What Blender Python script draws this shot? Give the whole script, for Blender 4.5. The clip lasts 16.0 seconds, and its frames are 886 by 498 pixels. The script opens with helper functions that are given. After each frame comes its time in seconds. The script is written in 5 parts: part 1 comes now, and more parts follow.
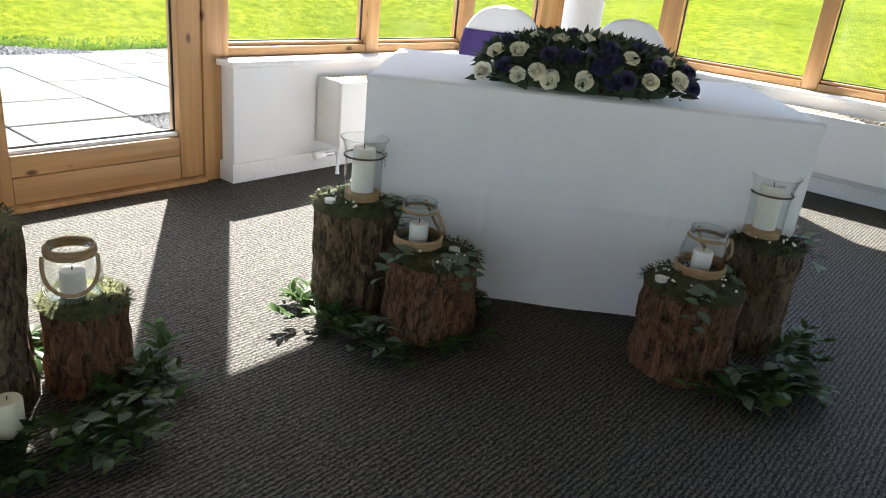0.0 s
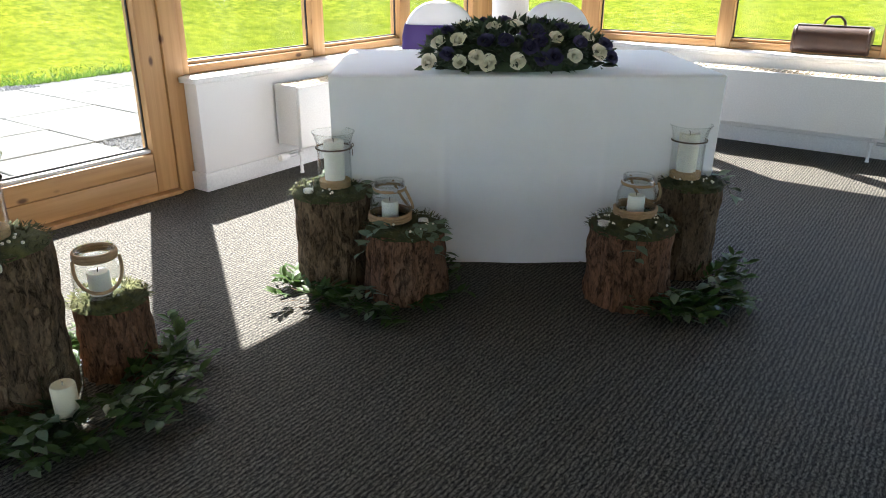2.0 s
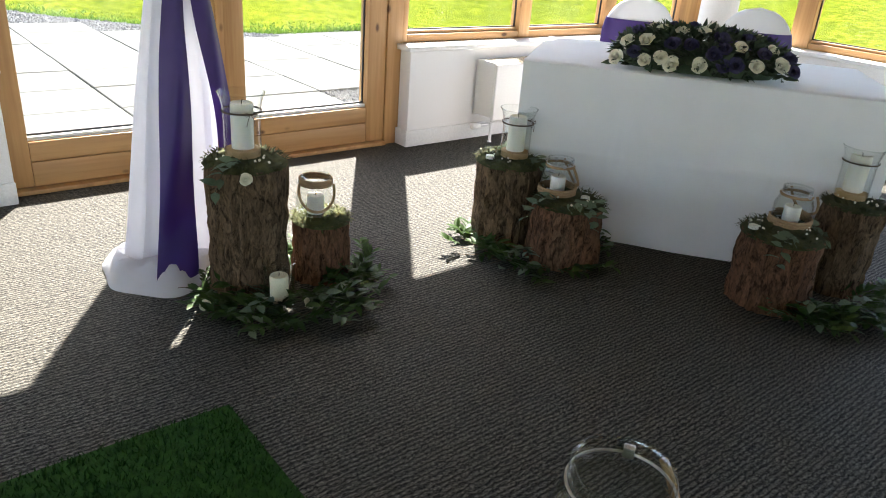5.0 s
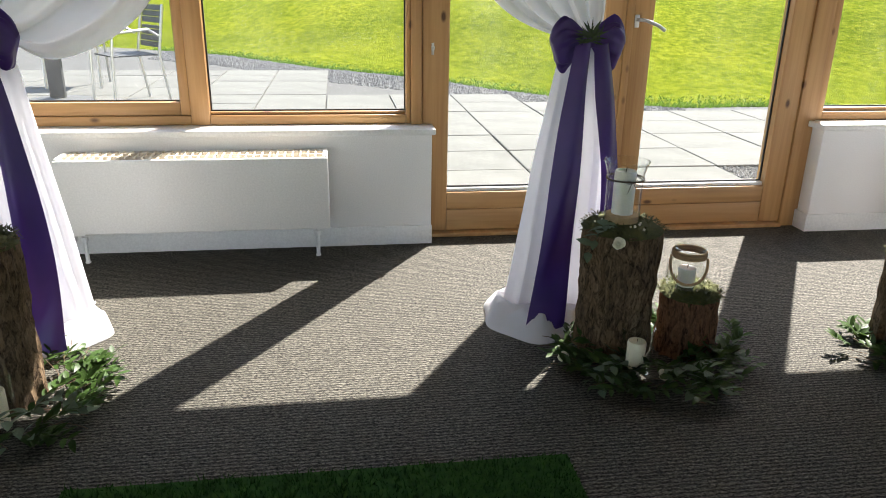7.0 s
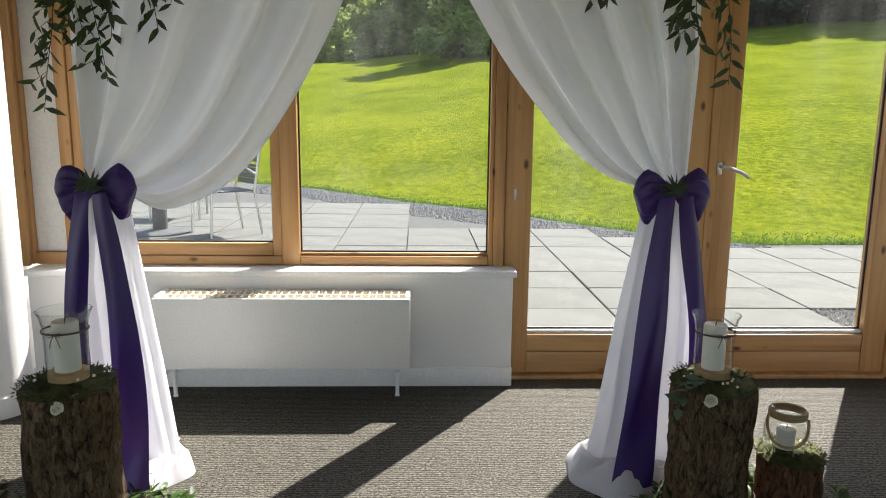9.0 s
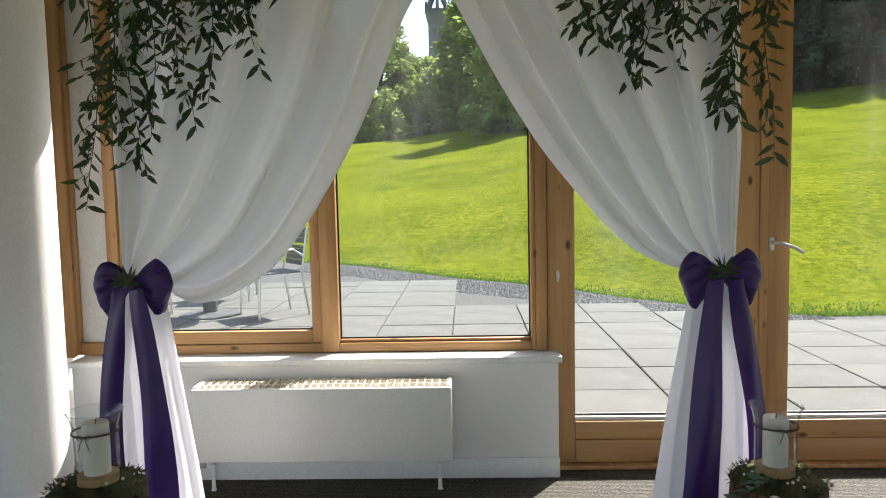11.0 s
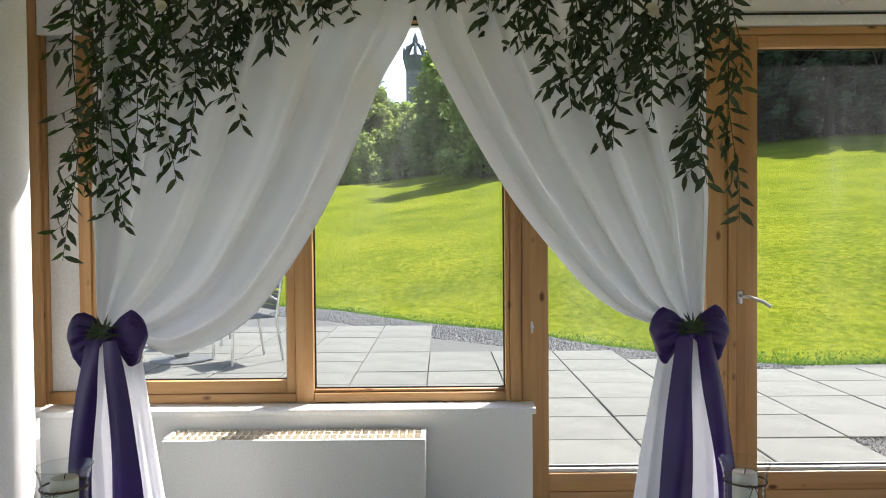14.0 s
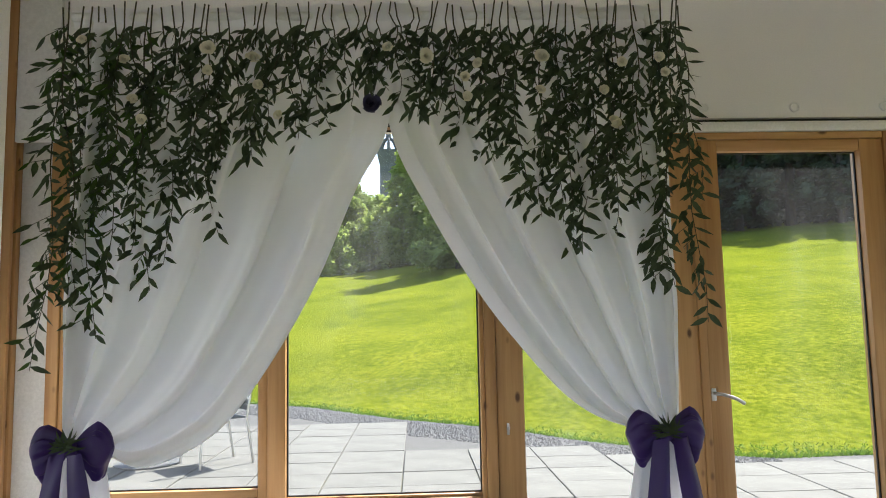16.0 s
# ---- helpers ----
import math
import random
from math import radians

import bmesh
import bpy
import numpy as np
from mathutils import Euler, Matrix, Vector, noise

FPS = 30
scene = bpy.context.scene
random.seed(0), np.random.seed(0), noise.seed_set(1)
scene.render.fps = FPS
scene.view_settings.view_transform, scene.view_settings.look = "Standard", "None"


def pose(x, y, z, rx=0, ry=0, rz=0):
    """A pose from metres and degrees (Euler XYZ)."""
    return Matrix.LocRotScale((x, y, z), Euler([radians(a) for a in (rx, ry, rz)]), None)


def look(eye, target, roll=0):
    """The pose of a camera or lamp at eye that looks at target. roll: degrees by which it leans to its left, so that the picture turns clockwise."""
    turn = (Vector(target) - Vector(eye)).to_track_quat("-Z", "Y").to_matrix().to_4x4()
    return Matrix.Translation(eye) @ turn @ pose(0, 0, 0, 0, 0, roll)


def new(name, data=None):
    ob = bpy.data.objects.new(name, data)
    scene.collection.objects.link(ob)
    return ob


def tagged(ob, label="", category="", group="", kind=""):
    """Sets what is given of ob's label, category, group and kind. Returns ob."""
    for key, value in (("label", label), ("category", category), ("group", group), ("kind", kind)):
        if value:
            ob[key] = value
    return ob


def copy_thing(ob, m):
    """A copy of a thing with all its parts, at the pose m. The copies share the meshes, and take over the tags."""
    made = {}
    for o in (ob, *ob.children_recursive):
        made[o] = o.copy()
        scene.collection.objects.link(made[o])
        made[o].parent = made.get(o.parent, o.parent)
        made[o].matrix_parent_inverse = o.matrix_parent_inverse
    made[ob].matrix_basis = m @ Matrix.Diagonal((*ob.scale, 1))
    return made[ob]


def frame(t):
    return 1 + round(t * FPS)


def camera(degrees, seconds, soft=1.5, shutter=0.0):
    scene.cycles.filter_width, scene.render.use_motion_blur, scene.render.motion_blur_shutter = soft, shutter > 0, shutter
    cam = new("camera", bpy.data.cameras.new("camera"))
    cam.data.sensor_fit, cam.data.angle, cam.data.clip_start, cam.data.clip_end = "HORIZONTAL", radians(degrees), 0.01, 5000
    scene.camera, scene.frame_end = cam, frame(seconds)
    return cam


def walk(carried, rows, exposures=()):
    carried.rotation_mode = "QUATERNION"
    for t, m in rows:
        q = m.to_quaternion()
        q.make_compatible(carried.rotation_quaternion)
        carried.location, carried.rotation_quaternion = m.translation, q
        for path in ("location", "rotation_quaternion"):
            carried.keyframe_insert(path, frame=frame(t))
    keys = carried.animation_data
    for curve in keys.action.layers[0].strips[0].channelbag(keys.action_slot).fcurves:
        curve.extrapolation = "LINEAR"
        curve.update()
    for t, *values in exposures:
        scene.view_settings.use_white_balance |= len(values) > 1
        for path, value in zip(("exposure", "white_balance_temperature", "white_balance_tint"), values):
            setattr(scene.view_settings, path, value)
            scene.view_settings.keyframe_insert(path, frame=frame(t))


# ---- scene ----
cam = camera(62.5, 16.0, soft=1.0)
PATH = [
    (0, (0.269, 0.308, 1.087), (1.725, 1.468, 0.356), 6.0),
    (0.5, (0.174, 0.266, 1.104), (1.678, 1.388, 0.411), 5.2),
    (1, (0.06, 0.234, 1.098), (1.623, 1.276, 0.414), 2.0),
    (1.5, (-0.004, 0.202, 1.105), (1.528, 1.278, 0.403), -0.3),
    (2, (-0.008, 0.138, 1.123), (1.512, 1.207, 0.382), 0.3),
    (2.5, (-0.048, 0.036, 1.155), (1.476, 1.105, 0.423), 0.5),
    (3, (-0.085, -0.012, 1.16), (1.441, 1.061, 0.44), 1.5),
    (5.5, (-0.253, -0.174, 1.216), (0.712, 1.372, 0.391), 3.9),
    (6, (-0.236, -0.204, 1.219), (0.429, 1.523, 0.46), 2.1),
    (6.5, (-0.217, -0.201, 1.207), (0.166, 1.623, 0.483), 1.0),
    (7, (-0.215, -0.213, 1.216), (0.056, 1.647, 0.533), 1.0),
    (7.5, (-0.236, -0.214, 1.232), (-0.06, 1.683, 0.622), 1.2),
    (8, (-0.252, -0.196, 1.251), (-0.142, 1.734, 0.74), 1.0),
    (8.5, (-0.247, -0.196, 1.281), (-0.151, 1.759, 0.868), 0.9),
    (9, (-0.242, -0.198, 1.291), (-0.17, 1.769, 0.936), 0.6),
    (9.5, (-0.252, -0.185, 1.311), (-0.223, 1.801, 1.076), -0.4),
    (12, (-0.135, -0.104, 1.341), (-0.22, 1.888, 1.188), -0.9),
    (12.5, (-0.123, -0.129, 1.348), (-0.197, 1.864, 1.195), -1.0),
    (13, (-0.158, -0.144, 1.363), (-0.196, 1.851, 1.234), -0.8),
    (13.5, (-0.183, -0.156, 1.368), (-0.197, 1.842, 1.269), -0.5),
    (14, (-0.192, -0.161, 1.377), (-0.189, 1.839, 1.335), -0.5),
    (14.5, (-0.194, -0.174, 1.392), (-0.178, 1.826, 1.426), -0.6),
    (15, (-0.194, -0.18, 1.401), (-0.157, 1.818, 1.482), -0.6),
    (15.5, (-0.192, -0.182, 1.414), (-0.125, 1.811, 1.561), -0.9),
    (16, (-0.192, -0.186, 1.425), (-0.115, 1.802, 1.629), -1.2),
]
EXPOSURES = [(0, 2.56, 6190, 13), (3, 2.64, 6200, 13), (5.3, 2.68, 6400, 13), (6, 2.36, 6460, 13), (7, 2.12, 6460, 13), (9, 1.78, 6450, 13), (12, 1.74, 6400, 13), (16, 1.97, 6280, 14)]
walk(cam, [(t, look(eye, target, roll)) for t, eye, target, roll in PATH], exposures=EXPOSURES)

# ---- sky and sun ----
SUN_TO = Vector((0.496, 0.731, 1.0)).normalized()
world = bpy.data.worlds.new("sky")
scene.world = world
world.use_nodes = True
wn = world.node_tree.nodes
sky = wn.new("ShaderNodeTexSky")
sky.sky_type, sky.sun_disc = "NISHITA", False
sky.sun_elevation = math.asin(SUN_TO.z)
sky.sun_rotation = math.atan2(SUN_TO.x, SUN_TO.y)
sky.air_density, sky.dust_density, sky.ozone_density = 1.0, 1.6, 1.0
world.node_tree.links.new(sky.outputs[0], wn["Background"].inputs[0])
wn["Background"].inputs[1].default_value = 0.115
sun_data = bpy.data.lights.new("sun", "SUN")
sun_data.energy, sun_data.angle, sun_data.color = 5.0, radians(0.5), (1.0, 0.95, 0.87)
sun = new("sun", sun_data)
sun.matrix_world = look(SUN_TO * 50, (0, 0, 0))


# ---- materials ----
def material(name, rough=0.6, metal=0.0):
    m = bpy.data.materials.new(name)
    m.use_nodes = True
    b = m.node_tree.nodes["Principled BSDF"]
    b.inputs["Roughness"].default_value = rough
    b.inputs["Metallic"].default_value = metal
    return m, m.node_tree.nodes, m.node_tree.links, b


def coords(n, l, scale=(1, 1, 1), rot=(0, 0, 0), use="Object"):
    c = n.new("ShaderNodeTexCoord")
    mp = n.new("ShaderNodeMapping")
    mp.inputs["Scale"].default_value = scale
    mp.inputs["Rotation"].default_value = rot
    l.new(c.outputs[use], mp.inputs["Vector"])
    return mp.outputs["Vector"]


def noise_tex(n, l, vec, scale, detail=4.0, rough=0.55):
    t = n.new("ShaderNodeTexNoise")
    t.inputs["Scale"].default_value, t.inputs["Detail"].default_value, t.inputs["Roughness"].default_value = scale, detail, rough
    if vec is not None:
        l.new(vec, t.inputs["Vector"])
    return t.outputs["Fac"]


def ramp(n, l, fac, stops):
    r = n.new("ShaderNodeValToRGB")
    while len(r.color_ramp.elements) < len(stops):
        r.color_ramp.elements.new(0.5)
    for e, (p, c) in zip(r.color_ramp.elements, stops):
        e.position, e.color = p, (*c, 1)
    l.new(fac, r.inputs["Fac"])
    return r.outputs["Color"]


def mixed(n, l, a, b, fac, kind="MIX"):
    x = n.new("ShaderNodeMix")
    x.data_type, x.blend_type = "RGBA", kind
    for sock, v in ((x.inputs[0], fac), (x.inputs[6], a), (x.inputs[7], b)):
        if isinstance(v, (float, int)):
            sock.default_value = v
        elif isinstance(v, tuple):
            sock.default_value = (*v, 1)
        else:
            l.new(v, sock)
    return x.outputs[2]


def bumped(n, l, b, height, strength=0.3, distance=0.01):
    x = n.new("ShaderNodeBump")
    x.inputs["Strength"].default_value, x.inputs["Distance"].default_value = strength, distance
    l.new(height, x.inputs["Height"])
    l.new(x.outputs[0], b.inputs["Normal"])


def tinted(name, c0, c1, scale=8.0, rough=0.6, bump=0.15, fine=120.0, metal=0.0, use="Object", stretch=(1, 1, 1), spread=0.0):
    """A two-tone surface: blotches at one scale, grain at another, and an optional shift from object to object."""
    m, n, l, b = material(name, rough, metal)
    v = coords(n, l, stretch, use=use)
    big = noise_tex(n, l, v, scale, 3)
    small = noise_tex(n, l, v, fine, 4, 0.7)
    col = ramp(n, l, big, [(0.3, c0), (0.7, c1)])
    dark = tuple(0.72 * k for k in c0)
    col = mixed(n, l, col, ramp(n, l, small, [(0.35, dark), (0.65, tuple(min(1, 1.08 * k) for k in c1))]), 0.3)
    if spread:
        info = n.new("ShaderNodeObjectInfo")
        isl = n.new("ShaderNodeNewGeometry")
        add = n.new("ShaderNodeMath")
        add.operation = "ADD"
        l.new(info.outputs["Random"], add.inputs[0])
        l.new(isl.outputs["Random Per Island"], add.inputs[1])
        mr = n.new("ShaderNodeMapRange")
        mr.inputs[2].default_value = 2.0
        mr.inputs[3].default_value, mr.inputs[4].default_value = 1 - spread, 1 + spread
        l.new(add.outputs[0], mr.inputs[0])
        hv = n.new("ShaderNodeHueSaturation")
        l.new(mr.outputs[0], hv.inputs["Value"])
        l.new(col, hv.inputs["Color"])
        col = hv.outputs[0]
    l.new(col, b.inputs["Base Color"])
    bumped(n, l, b, small, bump, 0.004)
    return m


def wood_material(name, axis, c0, c1, rough=0.45, knots=True):
    """Varnished softwood, its grain running along the axis 0, 1 or 2."""
    m, n, l, b = material(name, rough)
    st = [38.0, 38.0, 38.0]
    st[axis] = 1.6
    v = coords(n, l, tuple(st))
    g = noise_tex(n, l, v, 1.0, 5, 0.6)
    st2 = [9.0, 9.0, 9.0]
    st2[axis] = 0.5
    g2 = noise_tex(n, l, coords(n, l, tuple(st2)), 1.0, 2)
    col = ramp(n, l, g, [(0.32, c0), (0.62, c1)])
    col = mixed(n, l, col, ramp(n, l, g2, [(0.35, tuple(0.7 * k for k in c0)), (0.7, c1)]), 0.45)
    if knots:
        st3 = [8.5, 8.5, 8.5]
        st3[axis] = 4.2
        vo = n.new("ShaderNodeTexVoronoi")
        vo.inputs["Scale"].default_value = 1.0
        l.new(coords(n, l, tuple(st3)), vo.inputs["Vector"])
        k = ramp(n, l, vo.outputs["Distance"], [(0.06, (1, 1, 1)), (0.13, (0, 0, 0))])
        col = mixed(n, l, col, (0.11, 0.045, 0.015), k)
    l.new(col, b.inputs["Base Color"])
    bumped(n, l, b, g, 0.08, 0.003)
    return m


WOODS = [wood_material("pine_" + "xyz"[a], a, (0.42, 0.21, 0.075), (0.60, 0.35, 0.14)) for a in range(3)]
WALL = tinted("white_emulsion", (0.81, 0.80, 0.775), (0.86, 0.85, 0.83), 1.3, 0.75, 0.06, 160)
WHITE_GLOSS = tinted("white_gloss_paint", (0.78, 0.78, 0.76), (0.84, 0.84, 0.82), 2.0, 0.35, 0.03, 90)
RADIATOR = tinted("radiator_enamel", (0.74, 0.73, 0.69), (0.79, 0.78, 0.74), 2.5, 0.38, 0.02, 120)
CREAM = tinted("cream_grille", (0.66, 0.58, 0.46), (0.74, 0.66, 0.53), 6, 0.5, 0.03)
PLASTIC = tinted("white_plastic", (0.80, 0.80, 0.78), (0.84, 0.84, 0.82), 5, 0.3, 0.01)
CHROME = tinted("brushed_steel", (0.60, 0.60, 0.60), (0.70, 0.70, 0.70), 30, 0.28, 0.03, 300, 1.0)
BLACK_SEAL_AND_GAP = tinted("black_rubber_seal_and_gap", (0.02, 0.02, 0.02), (0.03, 0.03, 0.03), 20, 0.6, 0.02)
WAX = tinted("ivory_wax", (0.78, 0.74, 0.64), (0.84, 0.81, 0.72), 12, 0.45, 0.03, 60)
WAX.node_tree.nodes["Principled BSDF"].inputs["Subsurface Weight"].default_value = 0.25
WAX.node_tree.nodes["Principled BSDF"].inputs["Subsurface Radius"].default_value = (0.01, 0.007, 0.004)
SAND = tinted("golden_sand", (0.42, 0.27, 0.13), (0.55, 0.38, 0.20), 40, 0.9, 0.6, 500)
WICK = tinted("charred_wick", (0.02, 0.02, 0.02), (0.05, 0.04, 0.03), 40, 0.9, 0.2)
TWINE = tinted("dark_twine", (0.07, 0.05, 0.035), (0.14, 0.10, 0.07), 60, 0.9, 0.5, 400)
ROPE = tinted("jute_rope", (0.34, 0.22, 0.11), (0.48, 0.33, 0.18), 50, 0.9, 0.6, 400)


def bark_material(name, dark, mid, light):
    m, n, l, b = material(name, 0.95)
    b.inputs["Specular IOR Level"].default_value = 0.15
    v = coords(n, l, (1, 1, 0.42))
    warp = n.new("ShaderNodeMixRGB")
    nz = n.new("ShaderNodeTexNoise")
    nz.inputs["Scale"].default_value, nz.inputs["Detail"].default_value = 22.0, 4.0
    l.new(v, nz.inputs["Vector"])
    warp.inputs[0].default_value = 0.10
    l.new(v, warp.inputs[1])
    l.new(nz.outputs["Color"], warp.inputs[2])
    crack = ramp(n, l, noise_tex(n, l, warp.outputs[0], 48, 6, 0.72), [(0.36, (0, 0, 0)), (0.53, (1, 1, 1))])
    tone = ramp(n, l, noise_tex(n, l, v, 9, 5, 0.65), [(0.3, mid), (0.7, light)])
    lichen = ramp(n, l, noise_tex(n, l, v, 4, 3), [(0.58, (0, 0, 0)), (0.75, (1, 1, 1))])
    tone = mixed(n, l, tone, (0.20, 0.19, 0.13), mixed(n, l, (0, 0, 0), lichen, 0.45))
    col = mixed(n, l, dark, tone, crack)
    col = mixed(n, l, col, ramp(n, l, noise_tex(n, l, v, 140, 4, 0.7), [(0.3, (0.45, 0.45, 0.45)), (0.7, (1, 1, 1))]), 0.8, "MULTIPLY")
    l.new(col, b.inputs["Base Color"])
    bumped(n, l, b, crack, 0.8, 0.010)
    return m


BARK = bark_material("grey_brown_bark", (0.046, 0.029, 0.016), (0.150, 0.098, 0.055), (0.29, 0.20, 0.118))
BARK_RED = bark_material("red_brown_bark", (0.052, 0.026, 0.014), (0.175, 0.088, 0.048), (0.315, 0.168, 0.094))
CUTWOOD = tinted("cut_log_end", (0.33, 0.20, 0.10), (0.45, 0.29, 0.15), 25, 0.8, 0.3)
MOSS = tinted("green_moss", (0.030, 0.038, 0.010), (0.10, 0.105, 0.030), 30, 0.95, 0.6, 300, spread=0.35)
LEAF = tinted("glossy_ruscus_leaf", (0.042, 0.066, 0.038), (0.088, 0.122, 0.064), 25, 0.42, 0.1, 150, spread=0.35)
LEAF_PALE = tinted("eucalyptus_leaf", (0.11, 0.155, 0.095), (0.19, 0.245, 0.155), 25, 0.6, 0.1, 150, spread=0.25)
LEAF_FLOOR = tinted("green_leaf", (0.030, 0.066, 0.015), (0.070, 0.128, 0.028), 25, 0.42, 0.1, 150, spread=0.4)
WAX_CREAM = tinted("cream_wax", (0.84, 0.75, 0.53), (0.88, 0.80, 0.60), 12, 0.45, 0.03, 60)
TWIG = tinted("dry_twig", (0.09, 0.055, 0.03), (0.18, 0.12, 0.07), 40, 0.9, 0.4)
STALK = tinted("dark_stem", (0.03, 0.035, 0.015), (0.06, 0.06, 0.03), 40, 0.7, 0.2)
PETAL_WHITE = tinted("cream_petal", (0.78, 0.74, 0.56), (0.86, 0.83, 0.69), 30, 0.6, 0.08, 90, spread=0.06)
PETAL_BLUE = tinted("navy_violet_petal", (0.030, 0.028, 0.080), (0.062, 0.052, 0.135), 30, 0.6, 0.1, 90, spread=0.2)
LEATHER = tinted("brown_leather", (0.045, 0.022, 0.014), (0.09, 0.045, 0.028), 10, 0.42, 0.25, 180)
BRASS = tinted("aged_brass", (0.45, 0.33, 0.14), (0.55, 0.42, 0.2), 30, 0.35, 0.05, 200, 1.0)
TURF = tinted("artificial_turf", (0.010, 0.036, 0.006), (0.028, 0.086, 0.012), 45, 0.85, 0.5, 300, spread=0.3)
TURF.node_tree.nodes["Principled BSDF"].inputs["Specular IOR Level"].default_value = 0.08


def lawn_material():
    m, n, l, b = material("mown_lawn", 1.0)
    v = coords(n, l)
    patch = noise_tex(n, l, v, 0.30, 6, 0.7)
    clump = noise_tex(n, l, coords(n, l, (1.0, 0.8, 1)), 8.5, 6, 0.85)
    blade = noise_tex(n, l, coords(n, l, (1.2, 0.6, 1)), 30, 4, 0.85)
    col = ramp(n, l, clump, [(0.38, (0.032, 0.056, 0.003)), (0.5, (0.124, 0.152, 0.012)), (0.62, (0.242, 0.242, 0.026))])
    col = mixed(n, l, col, ramp(n, l, blade, [(0.3, (0.028, 0.05, 0.003)), (0.7, (0.208, 0.240, 0.017))]), 0.45)
    col = mixed(n, l, col, ramp(n, l, patch, [(0.34, (0.58, 0.66, 0.7)), (0.52, (0.95, 0.95, 0.95)), (0.68, (1.2, 1.10, 1.1))]), 0.85, "MULTIPLY")
    l.new(col, b.inputs["Base Color"])
    b.inputs["Specular IOR Level"].default_value = 0.0
    bumped(n, l, b, clump, 0.9, 0.05)
    return m


GRASS = lawn_material()
GRASS_BLADE = tinted("lawn_edge_grass", (0.07, 0.15, 0.015), (0.16, 0.26, 0.03), 2, 0.8, 0.2, 20, spread=0.3)
SLAB = tinted("pale_concrete_slab", (0.070, 0.069, 0.061), (0.122, 0.120, 0.107), 2.2, 0.9, 0.4, 60, spread=0.16)
BOUNCE_PAVING = tinted("pale_bounce_paving", (0.58, 0.56, 0.52), (0.68, 0.66, 0.61), 1.5, 0.9, 0.3, 40)
JOINT = tinted("mossy_joint", (0.035, 0.037, 0.018), (0.07, 0.07, 0.035), 6, 0.95, 0.5, 80)
GRAVEL_BED = tinted("dark_gravel_bed", (0.022, 0.022, 0.021), (0.10, 0.097, 0.092), 45, 0.95, 0.8, 90)
GRAVEL = tinted("grey_gravel", (0.05, 0.049, 0.047), (0.20, 0.195, 0.185), 30, 0.9, 0.6, 120, spread=0.45)
STONE = tinted("far_grey_stone", (0.105, 0.108, 0.118), (0.155, 0.158, 0.168), 0.3, 0.95, 0.2, 2)
TRUNK = tinted("tree_bark", (0.025, 0.02, 0.016), (0.055, 0.045, 0.034), 3, 0.95, 0.8, 20)
TREE_LEAF = tinted("broadleaf_crown", (0.12, 0.185, 0.045), (0.36, 0.43, 0.11), 0.8, 0.75, 0.3, 6, spread=0.35)
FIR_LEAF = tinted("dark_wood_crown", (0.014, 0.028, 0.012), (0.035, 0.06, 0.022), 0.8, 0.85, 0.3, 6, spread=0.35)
ALU = tinted("cast_aluminium", (0.45, 0.45, 0.46), (0.58, 0.58, 0.58), 20, 0.35, 0.05, 150, 1.0)
RATTAN = tinted("dark_grey_slat", (0.04, 0.042, 0.045), (0.075, 0.078, 0.08), 15, 0.6, 0.2)
CEILING = tinted("ceiling_dark_brown", (0.30, 0.19, 0.10), (0.38, 0.25, 0.14), 1.0, 0.6, 0.05, 60)
SOFFIT = tinted("white_render", (0.74, 0.74, 0.72), (0.80, 0.80, 0.78), 1.0, 0.9, 0.2, 60)


def see_through(m, share):
    """Lets part of the light pass a leaf."""
    n, l = m.node_tree.nodes, m.node_tree.links
    b = n["Principled BSDF"]
    tr = n.new("ShaderNodeBsdfTranslucent")
    l.new(b.inputs["Base Color"].links[0].from_socket, tr.inputs["Color"])
    mx = n.new("ShaderNodeMixShader")
    mx.inputs[0].default_value = share
    l.new(b.outputs[0], mx.inputs[1])
    l.new(tr.outputs[0], mx.inputs[2])
    l.new(mx.outputs[0], n["Material Output"].inputs["Surface"])
    b.inputs["Specular IOR Level"].default_value = 0.25


see_through(TREE_LEAF, 0.5)
see_through(GRASS_BLADE, 0.4)
see_through(LEAF, 0.25)
see_through(LEAF_PALE, 0.25)
see_through(LEAF_FLOOR, 0.35)


def fabric(name, c0, c1, rough, translucent, weave=900.0, sheen=0.3, spread=0.0, clear=0.0):
    m, n, l, b = material(name, rough)
    v = coords(n, l)
    col = ramp(n, l, noise_tex(n, l, v, 5, 3), [(0.3, c0), (0.7, c1)])
    l.new(col, b.inputs["Base Color"])
    b.inputs["Sheen Weight"].default_value = sheen
    bumped(n, l, b, noise_tex(n, l, v, weave, 2), 0.12, 0.001)
    out = n["Material Output"]
    if translucent:
        tr = n.new("ShaderNodeBsdfTranslucent")
        l.new(col, tr.inputs["Color"])
        mx = n.new("ShaderNodeMixShader")
        mx.inputs[0].default_value = translucent
        l.new(b.outputs[0], mx.inputs[1])
        l.new(tr.outputs[0], mx.inputs[2])
        last = mx
        if clear:
            tp = n.new("ShaderNodeBsdfTransparent")
            m2 = n.new("ShaderNodeMixShader")
            m2.inputs[0].default_value = clear
            l.new(mx.outputs[0], m2.inputs[1])
            l.new(tp.outputs[0], m2.inputs[2])
            last = m2
        l.new(last.outputs[0], out.inputs["Surface"])
    return m


